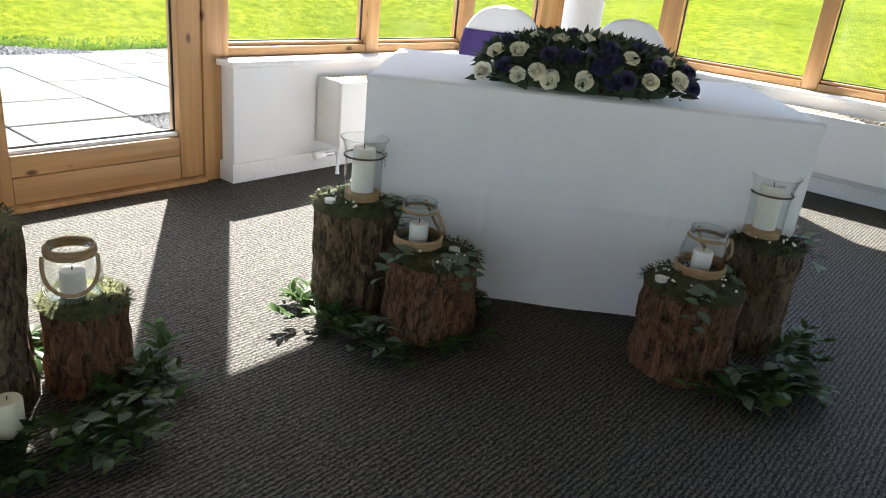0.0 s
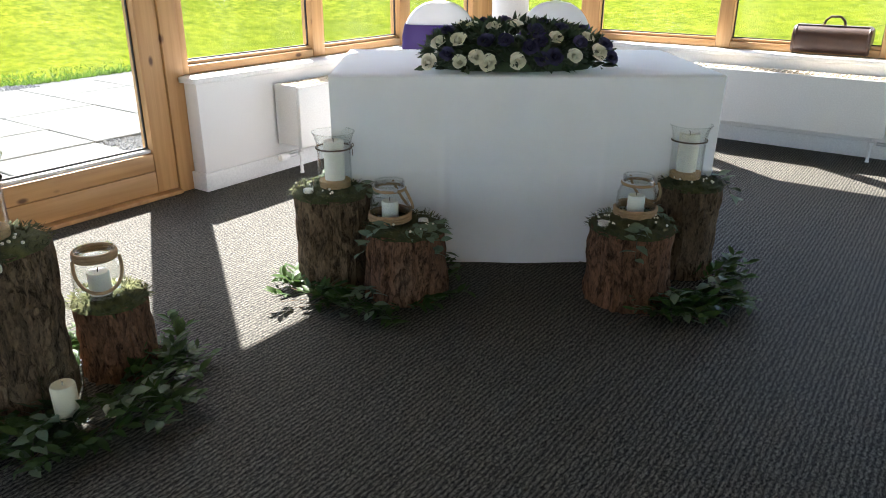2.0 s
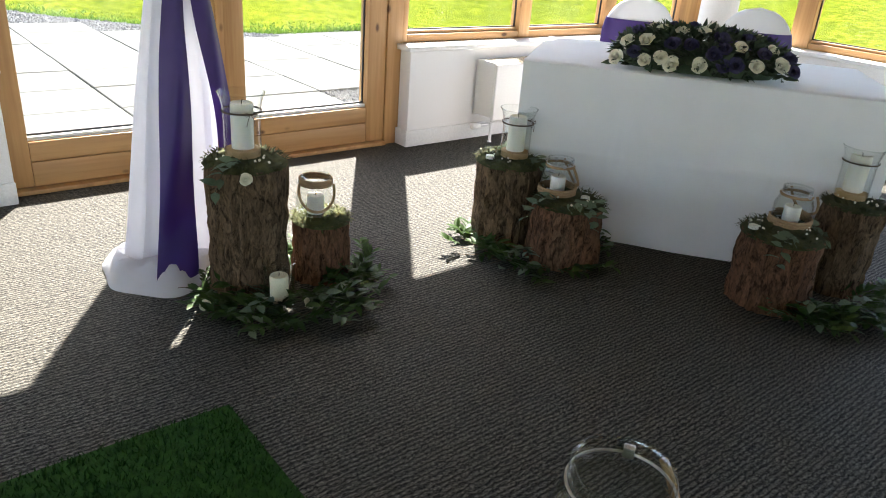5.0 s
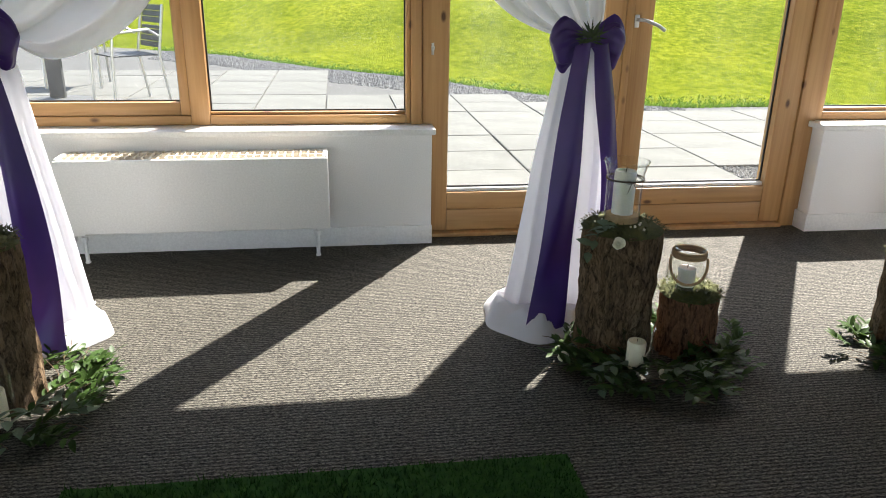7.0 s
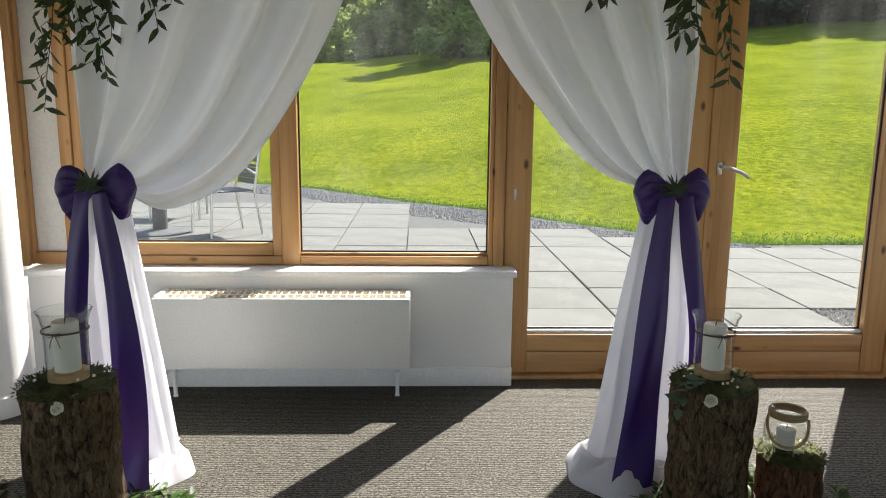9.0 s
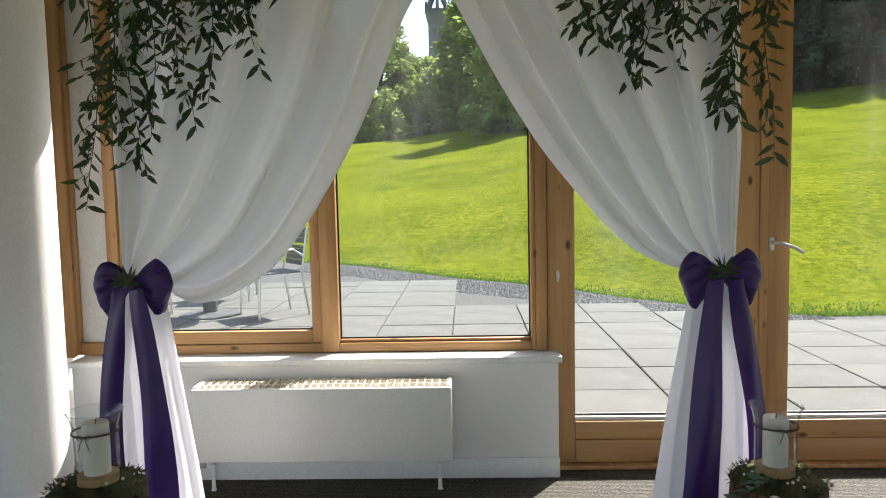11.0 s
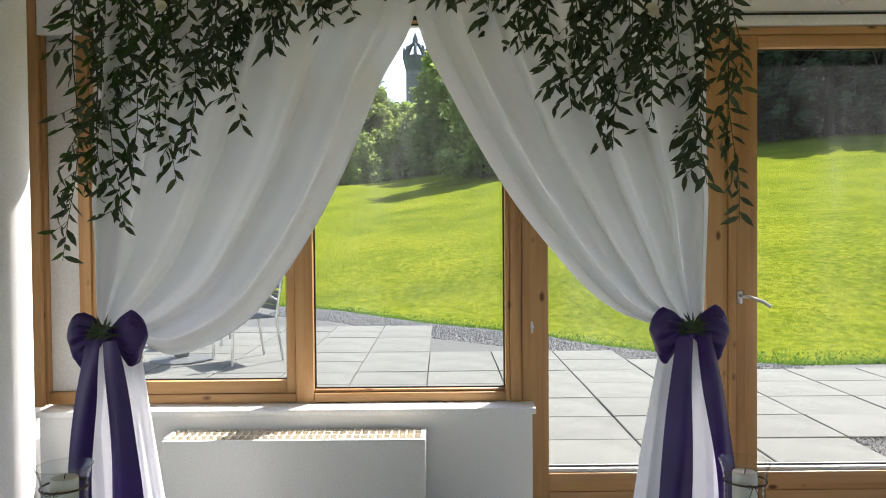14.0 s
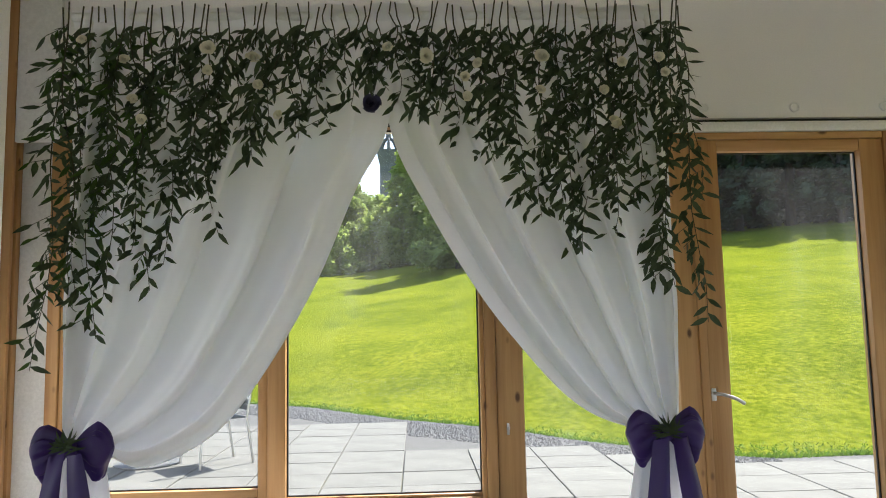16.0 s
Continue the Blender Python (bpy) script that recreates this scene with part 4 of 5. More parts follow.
# ---- logs, vases and jars ----
def bark_bm(r, h, seed):
    bm = bmesh.new()
    off = Vector((seed * 7.3, seed * 1.9, seed * 3.1))
    seg, rows = 56, []
    for k in range(19):
        z = h * k / 18
        row = []
        for i in range(seg):
            a = 2 * math.pi * i / seg
            c, s = math.cos(a), math.sin(a)
            lump = 0.05 * noise.noise(Vector((c * 1.2, s * 1.2, z * 2.0)) + off)
            ridge = abs(noise.noise(Vector((c * 6.5, s * 6.5, z * 6.0)) + off))
            fine = noise.noise(Vector((c * 14, s * 14, z * 22)) + off)
            flare = 0.05 * math.exp(-z / 0.05)
            q = r * (1 + lump + flare) - 0.026 * (0.30 - ridge) + 0.006 * fine
            row.append((q * c, q * s, z + (0.006 * noise.noise(Vector((c * 3, s * 3, 9)) + off) if k == 18 else 0)))
        rows.append(row)
    vr = grid_faces(bm, rows, wrap=True)
    bm.faces.new(vr[0][::-1])
    bm.faces.new(vr[-1])
    return bm


def moss_bm(r, seed, gap=0.0):
    """A lumpy cushion of moss with ragged tufts over the rim."""
    rg = random.Random(seed)
    bm = bmesh.new()
    rows = []
    for k in range(9):
        f = k / 8
        row = []
        for i in range(40):
            a = 2 * math.pi * i / 40
            n0 = noise.noise(Vector((math.cos(a) * 3 * f, math.sin(a) * 3 * f, seed)))
            n1 = noise.noise(Vector((math.cos(a) * 9 * f, math.sin(a) * 9 * f, seed + 5)))
            q = r * (0.02 + 1.02 * f) * (1 + 0.05 * n1 * f)
            z = 0.010 + 0.016 * (1 - f ** 3) * (0.6 + n0) + 0.008 * n1 - 0.016 * f ** 8
            row.append((q * math.cos(a), q * math.sin(a), z))
        rows.append(row)
    vr = grid_faces(bm, rows, wrap=True)
    bm.faces.new(vr[0][::-1])
    for k in range(620):
        a = rg.uniform(0, 6.28)
        q = r * (math.sqrt(rg.random()) if k % 3 else rg.uniform(0.88, 1.07))
        p = Vector((q * math.cos(a), q * math.sin(a), 0.012 - 0.03 * max(0, q / r - 0.9) * 3))
        d = Vector((math.cos(a) * q / r + rg.gauss(0, 0.5), math.sin(a) * q / r + rg.gauss(0, 0.5), rg.uniform(-0.5, 1.3) if q > 0.9 * r else rg.uniform(0.4, 1.5)))
        add_leaf(bm, p, d, (0, 0, 1), rg.uniform(0.010, 0.026), rg.uniform(0.003, 0.008))
    return bm


LEAF_ONE = bmesh.new()
add_leaf(LEAF_ONE, (0, 0, 0), (1, 0, 0), (0, 0, 1), 1.0, 0.42, 0.22, 0.25)
LEAF_ONE = mesh_of("leaf", LEAF_ONE, LEAF_FLOOR)
LEAF_PALE_ONE = bmesh.new()
add_leaf(LEAF_PALE_ONE, (0, 0, 0), (1, 0, 0), (0, 0, 1), 1.0, 0.62, 0.2, 0.25)
LEAF_PALE_ONE = mesh_of("leaf", LEAF_PALE_ONE, LEAF_PALE)


def eucalyptus(parent, m, seed, length=0.12):
    """A eucalyptus sprig along +x: a stalk with its leaves as pieces."""
    rg = random.Random(seed)
    pts = [Vector((length * k / 6, 0.05 * length * math.sin(k * 1.1 + seed), length * (0.20 * math.sin(k * 0.6) - 0.45 * (k / 6) ** 2))) for k in range(7)]
    bm = bmesh.new()
    tube(bm, pts, 0.0018, 5, 0.5)
    sp = part("sprig", bm, STALK, parent, "grey-green eucalyptus sprig", m=m)
    for k in range(10):
        p = curve_through(pts, (k + 0.6) / 10)
        d = Vector((0.6, (1 if k % 2 else -1) * rg.uniform(0.5, 1.0), rg.uniform(-0.2, 0.7)))
        part("leaf", LEAF_PALE_ONE, LEAF_PALE, sp, m=Matrix.Translation(p) @ d.to_track_quat("X", "Z").to_matrix().to_4x4() @ pose(0, 0, 0, rg.uniform(-30, 30)) @ Matrix.Scale(rg.uniform(0.042, 0.062), 4))
    return sp


def log(x, y, r, h, seed, mat, label, pale=0, turn=0.0):
    t = thing("log", pose(x, y, 0, 0, 0, turn), label, "log", "logs with candles")
    b = part("bark", bark_bm(r, h, seed), mat, t)
    bm = bmesh.new()
    lathe(bm, [(0.001, 0.0), (r * 0.90, 0.0), (r * 0.93, 0.004), (r * 0.88, 0.008), (0.001, 0.008)], 36, (0, 0, h - 0.003))
    part("cut_end", bm, CUTWOOD, t)
    part("moss", moss_bm(r * 1.0, seed), MOSS, t, m=pose(0, 0, h + 0.001))
    rg = random.Random(seed + 50)
    for k in range(pale):
        a = -110 + 60 * k + rg.uniform(-20, 20)
        eucalyptus(t, pose(0.60 * r * math.cos(radians(a)), 0.60 * r * math.sin(radians(a)), h + 0.018, 0, 8, a + (70 if k % 2 else -50)), seed * 9 + k)
    bm = bmesh.new()
    for k in range(4 + 4 * pale):
        a, q = rg.uniform(0, 6.28), r * rg.uniform(0.5, 0.95)
        bmesh.ops.create_icosphere(bm, subdivisions=1, radius=rg.uniform(0.003, 0.0055), matrix=Matrix.Translation((q * math.cos(a), q * math.sin(a), h + rg.uniform(0.024, 0.034))))
    tagged(part("blossom", bm, PETAL_WHITE, t, "tiny white filler blossom"), kind="stuff")
    return t


def hurricane(x, y, z, seed=0, h=0.215, sand=True):
    """A flared glass hurricane vase with sand, a pillar candle and a twine bow."""
    t = thing("hurricane_vase", pose(x, y, z, 0, 0, seed * 70), "clear glass vase with ivory pillar candle and twine bow", "candle holder", "hurricane vases")
    k = h / 0.215
    bm = bmesh.new()
    out = [(0.0, 0.0), (0.052, 0.0), (0.059, 0.004), (0.060, 0.02), (0.060, 0.13 * k), (0.062, 0.17 * k), (0.069, 0.20 * k), (0.076, 0.215 * k)]
    inn = [(0.0735, 0.215 * k), (0.0665, 0.20 * k), (0.0595, 0.17 * k), (0.0575, 0.13 * k), (0.0575, 0.02), (0.055, 0.008), (0.0, 0.008)]
    lathe(bm, out + inn, 40)
    g = part("glass", bm, JAR_GLASS, t)
    g.visible_shadow = False
    bm = bmesh.new()
    tube(bm, ring_points(0.0752, 0.2155 * k, 40), 0.0020, 6)
    part("rim", bm, JAR_GLASS, t)
    bm = bmesh.new()
    lathe(bm, [(0.0, 0.0085), (0.0565, 0.0085), (0.0568, 0.031), (0.04, 0.034), (0.0, 0.033)], 32)
    part("sand", bm, SAND, t, "layer of golden sand")
    bm = bmesh.new()
    lathe(bm, [(0.0, 0.03), (0.036, 0.03), (0.0365, 0.175 * k), (0.034, 0.182 * k), (0.028, 0.178 * k), (0.0, 0.176 * k)], 32)
    c = part("candle", bm, WAX, t, "ivory pillar candle")
    bm = bmesh.new()
    tube(bm, [(0, 0, 0.175 * k), (0.001, 0, 0.186 * k), (0.004, 0, 0.192 * k)], 0.0014, 6)
    part("wick", bm, WICK, c)
    bm = bmesh.new()
    zz = 0.155 * k
    for dz in (0, 0.003):
        tube(bm, ring_points(0.0635, zz + dz, 32), 0.0016, 6)
    for sx in (-1, 1):
        tube(bm, [(sx * 0.002, -0.0655, zz), (sx * 0.014, -0.070, zz + 0.010), (sx * 0.024, -0.068, zz + 0.004), (sx * 0.014, -0.069, zz - 0.004), (sx * 0.002, -0.0665, zz)], 0.0013, 5)
        tube(bm, [(sx * 0.002, -0.0665, zz), (sx * 0.010, -0.069, zz - 0.016), (sx * 0.015, -0.067, zz - 0.036)], 0.0012, 5)
    part("twine_bow", bm, TWINE, t, "thin dark twine bow")
    return t


def jar(x, y, z, turn=0.0, s=1.0, candle=True, coil=False, label="squat glass jar with a rope handle and candle"):
    t = thing("glass_jar", pose(x, y, z, 0, 0, turn) @ Matrix.Scale(s, 4), label, "candle jar", "glass jars")
    bm = bmesh.new()
    out = [(0.0, 0.0), (0.046, 0.0), (0.054, 0.006), (0.059, 0.03), (0.058, 0.07), (0.050, 0.092), (0.042, 0.100), (0.041, 0.112), (0.044, 0.114), (0.044, 0.124)]
    inn = [(0.040, 0.125), (0.038, 0.112), (0.039, 0.100), (0.047, 0.090), (0.0553, 0.07), (0.0563, 0.03), (0.051, 0.009), (0.0, 0.007)]
    lathe(bm, out + inn, 36)
    g = part("glass", bm, JAR_GLASS, t)
    g.visible_shadow = False
    bm = bmesh.new()
    for q in (0.1245, 0.1145, 0.1045):
        tube(bm, ring_points(0.0425, q, 32), 0.0026, 6)
    part("neck", bm, JAR_GLASS, t)
    bm = bmesh.new()
    tube(bm, ring_points(0.0455, 0.108, 28), 0.0014, 6)
    for sx in (-1, 1):
        bm_box(bm, sx * 0.047 - 0.004, sx * 0.047 + 0.004, -0.005, 0.005, 0.103, 0.114, 0.001)
    part("wire_clasp", bm, CHROME, t, "steel wire round the neck")
    bm = bmesh.new()
    if candle:
        for q in ((0.102,) if coil else (0.102, 0.109, 0.116)):
            tube(bm, ring_points(0.0465, q, 24), 0.0042, 6)
    loop = [(0.050 * math.cos(math.pi * k / 14) * (1 + 0.25 * math.sin(math.pi * k / 14)), -0.030 - 0.036 * math.sin(math.pi * k / 14), 0.108 - 0.075 * math.sin(math.pi * k / 14)) for k in range(15)]
    tube(bm, loop, 0.0042, 7)
    part("rope_handle", bm, ROPE, t, "jute rope handle")
    if coil:
        bm = bmesh.new()
        spiral = [((0.0615 + 0.0015 * math.sin(9 * k)) * math.cos(2 * math.pi * k / 26), (0.0615 + 0.0015 * math.sin(9 * k)) * math.sin(2 * math.pi * k / 26), 0.006 + 0.0085 * k / 26) for k in range(26 * 3 + 1)]
        tube(bm, spiral, 0.0046, 6)
        part("rope_coil", bm, ROPE, t, "jute rope coiled round the base")
    if candle:
        bm = bmesh.new()
        lathe(bm, [(0.0, 0.0085), (0.025, 0.0085), (0.0255, 0.060), (0.0235, 0.064), (0.0, 0.062)], 28)
        c = part("candle", bm, WAX, t, "short ivory candle")
        bm = bmesh.new()
        tube(bm, [(0, 0, 0.063), (0.001, 0, 0.074)], 0.0013, 6)
        part("wick", bm, WICK, c)
    return t


def tealight(x, y, z):
    t = thing("tealight_glass", pose(x, y, z), "small clear glass with a white tealight", "candle holder", "tealight glasses")
    bm = bmesh.new()
    lathe(bm, [(0.0, 0.0), (0.020, 0.0), (0.024, 0.05), (0.026, 0.055), (0.0245, 0.055), (0.0225, 0.05), (0.0185, 0.004), (0.0, 0.004)], 24)
    g = part("glass", bm, JAR_GLASS, t)
    g.visible_shadow = False
    bm = bmesh.new()
    lathe(bm, [(0.0, 0.0045), (0.0175, 0.0045), (0.0175, 0.017), (0.0, 0.0165)], 20)
    part("candle", bm, WAX, t)
    return t


def floor_candle(x, y):
    t = thing("candle_dish", pose(x, y, 0.012), "ivory pillar candle in a low clear glass", "candle holder", "floor candles")
    bm = bmesh.new()
    lathe(bm, [(0.0, 0.0), (0.046, 0.0), (0.050, 0.004), (0.052, 0.14), (0.055, 0.165), (0.0525, 0.165), (0.050, 0.14), (0.0478, 0.007), (0.0, 0.006)], 32)
    g = part("glass", bm, JAR_GLASS, t)
    g.visible_shadow = False
    bm = bmesh.new()
    lathe(bm, [(0.0, 0.0065), (0.030, 0.0065), (0.0305, 0.108), (0.028, 0.114), (0.0, 0.111)], 28)
    c = part("candle", bm, WAX_CREAM, t, "cream pillar candle")
    bm = bmesh.new()
    tube(bm, [(0, 0, 0.11), (0.001, 0, 0.122)], 0.0013, 6)
    part("wick", bm, WICK, c)
    return t


def rose_bm(seed, petals=22):
    """A garden rose: cupped petals wound round a tight heart, facing +z, radius about 1."""
    rg = random.Random(seed)
    bm = bmesh.new()
    lathe(bm, [(0.02, 0.0), (0.35, 0.05), (0.34, 0.30), (0.15, 0.62), (0.08, 0.70), (0.02, 0.60)], 10)
    for k in range(petals):
        f = k / (petals - 1)
        a0 = k * 2.4
        rr, hh, lean = 0.13 + 0.62 * f ** 0.85, 0.86 - 0.26 * f * f + rg.uniform(-0.05, 0.05), 0.02 + 0.62 * f ** 1.6
        rows = []
        for i in range(5):
            v = i / 4
            row = []
            for j in range(6):
                w = (j / 5 - 0.5)
                a = a0 + w * (2.3 - 0.9 * f)
                q = rr * (0.35 + 0.65 * math.sin(v * 1.45)) + lean * 0.42 * v ** 2.5
                z = hh * v * (1 - 0.9 * w * w * v) - 0.16 * f * v ** 4 + 0.02 * rg.uniform(-1, 1)
                row.append((q * math.cos(a), q * math.sin(a), z))
            rows.append(row)
        grid_faces(bm, rows)
    return bm


ROSES = [mesh_of("rose", rose_bm(k), PETAL_WHITE) for k in range(3)]
ROSES_BLUE = [mesh_of("rose", rose_bm(k + 5), PETAL_BLUE) for k in range(2)]


def greenery(name_label, cx, cy, rings, seed, count, keep, squash=1.0):
    """Loose leafy sprigs lying round the foot of a group; keep(x, y) is True where leaves may lie."""
    rg = random.Random(seed)
    t = thing("greenery", pose(cx, cy, 0), name_label, "foliage", "greenery round the logs")
    bm = bmesh.new()
    k = tries = singles = 0
    while k < count and tries < 6000:
        tries += 1
        a, q = rg.uniform(0, 6.28), rings * math.sqrt(rg.uniform(0.10, 1))
        x, y = q * math.cos(a), q * math.sin(a) * squash
        if not keep(cx + x, cy + y):
            continue
        b = a + rg.uniform(-1.4, 1.4)
        ln, lift = rg.uniform(0.07, 0.14), rg.uniform(0.1, 1.5) * (1.25 - 0.9 * q / rings)
        at = Vector((x, y, rg.uniform(0.008, 0.03)))
        d = Vector((math.cos(b), math.sin(b), lift)).normalized()
        pts = [at + d * ln * f - Vector((0, 0, 0.30 * min(1.0, lift) * ln * f * f)) for f in (0, 0.33, 0.66, 1.0)]
        tube(bm, pts, 0.0018, 4, 0.5)
        for j in range(11):
            f = (j + 0.5) / 11
            p = curve_through(pts, f)
            side = Vector((-d.y, d.x, 0)) * (1 if j % 2 else -1)
            w = d * 0.6 + side * rg.uniform(0.5, 1.0) + Vector((0, 0, rg.uniform(-0.2, 0.6)))
            p.z = max(p.z, 0.008)
            size = rg.uniform(0.034, 0.060)
            if singles < 60 and j == 5:
                singles += 1
                m = Matrix.Translation(p) @ w.to_track_quat("X", "Z").to_matrix().to_4x4() @ Matrix.Scale(size * 1.1, 4)
                part("leaf", LEAF_ONE, LEAF_FLOOR, t, m=m)
            else:
                add_leaf(bm, p, w, (rg.gauss(0, 0.35), rg.gauss(0, 0.35), 1), size, size * rg.uniform(0.36, 0.48), 0.2, rg.uniform(0, 0.4))
        k += 1
    tagged(part("leafage", bm, LEAF_FLOOR, t), kind="stuff")
    placed = 0
    while placed < (3 if rings > 0.2 else 0):
        a = rg.uniform(3.4, 6.0)
        x, y = 0.7 * rings * math.cos(a), 0.7 * rings * math.sin(a) * squash
        if keep(cx + x, cy + y):
            eucalyptus(t, pose(x, y, 0.055, 0, -12, math.degrees(a) + rg.uniform(-60, 60)), seed * 31 + placed, 0.13)
            placed += 1
    if rings < 0.2:
        return t
    bm = bmesh.new()
    for j in range(60):
        a, q = rg.uniform(0, 6.28), rings * rg.uniform(0.4, 0.95)
        p = Vector((q * math.cos(a), q * math.sin(a) * squash, rg.uniform(0.004, 0.02)))
        if not keep(cx + p.x, cy + p.y):
            continue
        b = a + rg.uniform(-1.6, 1.6)
        d = Vector((math.cos(b), math.sin(b), rg.uniform(0, 0.25)))
        tube(bm, [p, p + d * 0.06, p + d * 0.13 + Vector((rg.gauss(0, 0.02), rg.gauss(0, 0.02), 0))], 0.0011, 4)
    tagged(part("twig_litter", bm, TWIG, t, "dry brown twigs", smooth=False), kind="stuff")
    return t


GROUPS = {
    "a": [(0.735, 2.055, 0.132, 0.445), (0.980, 1.988, 0.100, 0.222)],
    "b": [(1.838, 1.930, 0.138, 0.335), (1.882, 1.630, 0.136, 0.248)],
    "c": [(2.312, 0.972, 0.142, 0.268), (2.662, 0.890, 0.112, 0.348)],
    "d": [(-1.268, 1.890, 0.130, 0.505), (-1.490, 1.690, 0.110, 0.25)],
}


def clear_of(group):
    return lambda x, y: all(math.hypot(x - a, y - b) > r * 0.95 for a, b, r, _ in GROUPS[group])


G = GROUPS
log(*G["a"][0], 1, BARK, "tall rough-barked log topped with moss", 1)
log(*G["a"][1], 2, BARK_RED, "short reddish log topped with moss", 0, 40)
log(*G["b"][0], 3, BARK, "rough-barked log with moss and eucalyptus", 2, 60)
log(*G["b"][1], 4, BARK_RED, "short reddish log with moss and eucalyptus", 3, -75)
log(*G["c"][0], 5, BARK_RED, "short reddish log with moss beside the table", 3)
log(*G["c"][1], 6, BARK, "slim grey-brown log with moss and leaves", 3, 60)
log(*G["d"][0], 7, BARK, "tall dark log topped with moss by the drape", 0)
log(*G["d"][1], 8, BARK, "short dark log topped with moss", 2)
log(0.430, 0.268, 0.12, 0.385, 9, BARK, "log standing at the end of the chair row", 1)
hurricane(0.730, 2.060, 0.458, 0)
hurricane(1.845, 1.918, 0.348, 1, 0.205)
hurricane(2.660, 0.915, 0.361, 2, 0.205)
hurricane(-1.262, 1.885, 0.518, 0, 0.215)
jar(0.957, 1.985, 0.238, -25, 1.17)
jar(1.872, 1.688, 0.261, 60, 1.17, True, True)
jar(2.380, 0.990, 0.281, 75, 1.17, True, True)
jar(-1.490, 1.690, 0.263, -40, 1.15)
jar(0.430, 0.268, 0.398, 30, 1.55, False, False, "empty glass jar with a wire clasp and handle")
tealight(1.735, 1.945, 0.348)
tealight(1.915, 1.575, 0.261)
tealight(2.210, 1.035, 0.281)
floor_candle(0.730, 1.822)
floor_candle(-1.200, 1.725)


def free_rose(x, y, z, s, tilt, turn, mesh, mat, label):
    t = tagged(new("rose", mesh), label, "flower", "loose roses")
    t.matrix_basis = pose(x, y, z, tilt, 0, turn) @ Matrix.Scale(s, 4)
    return t


free_rose(0.672, 1.922, 0.432, 0.022, 70, -15, ROSES[0], PETAL_WHITE, "cream rose tucked into the moss of a log")
free_rose(-1.232, 1.748, 0.487, 0.020, 70, -5, ROSES[1], PETAL_WHITE, "cream rose tucked into the moss of a log")
free_rose(0.80, 1.755, 0.03, 0.022, 40, 10, ROSES[2], PETAL_WHITE, "white rose lying among the leaves")
free_rose(0.515, 1.915, 0.03, 0.02, 50, -30, ROSES[0], PETAL_WHITE, "white rose lying among the leaves")
greenery("dark green leafy sprigs round the logs by the drape", 0.815, 1.94, 0.275, 3, 78, clear_of("a"))
greenery("green leafy sprigs round the logs near the table", 1.86, 1.75, 0.255, 4, 34, clear_of("b"))
greenery("bright green leafy sprigs in the sun beside a log", 1.622, 1.880, 0.080, 14, 13, clear_of("b"))
greenery("green leafy sprigs beside a short reddish log", 1.125, 1.95, 0.075, 15, 5, clear_of("a"))
greenery("dark green leafy sprigs round the logs at the table end", 2.47, 0.88, 0.30, 5, 52, lambda x, y: clear_of("c")(x, y) and (Vector((x, y, 0)) - TFL).dot(TN) < -0.04, squash=0.75)
greenery("green leafy sprigs round the tall dark log", -1.29, 1.83, 0.31, 6, 56, clear_of("d"))

# ---- artificial turf runner ----
rug = thing("turf_runner", pose(0, 0, 0), "strip of green artificial turf along the aisle", "rug")
RX0, RX1, RY0, RY1 = -0.93, 0.375, -4.6, 1.412
part("backing", boxed(RX0, RX1, RY0, RY1, 0.001, 0.010, 0.002), TURF, rug)
verts, faces = [], []
rng = random.Random(31)
for k in range(120000):
    x = rng.uniform(RX0, RX1)
    y = RY1 - (RY1 - RY0) * rng.random()
    h, a = rng.uniform(0.010, 0.020), rng.uniform(0, 6.28)
    w = 0.0020
    b0 = len(verts)
    verts += [(x - w * math.cos(a), y - w * math.sin(a), 0.009), (x + w * math.cos(a), y + w * math.sin(a), 0.009), (x + rng.gauss(0, 0.006), y + rng.gauss(0, 0.006), 0.009 + h)]
    faces.append((b0, b0 + 1, b0 + 2))
me = bpy.data.meshes.new("turf_surface")
me.from_pydata(verts, [], faces)
me.materials.append(TURF)
tagged(part("turf_surface", me, TURF, rug), kind="stuff")


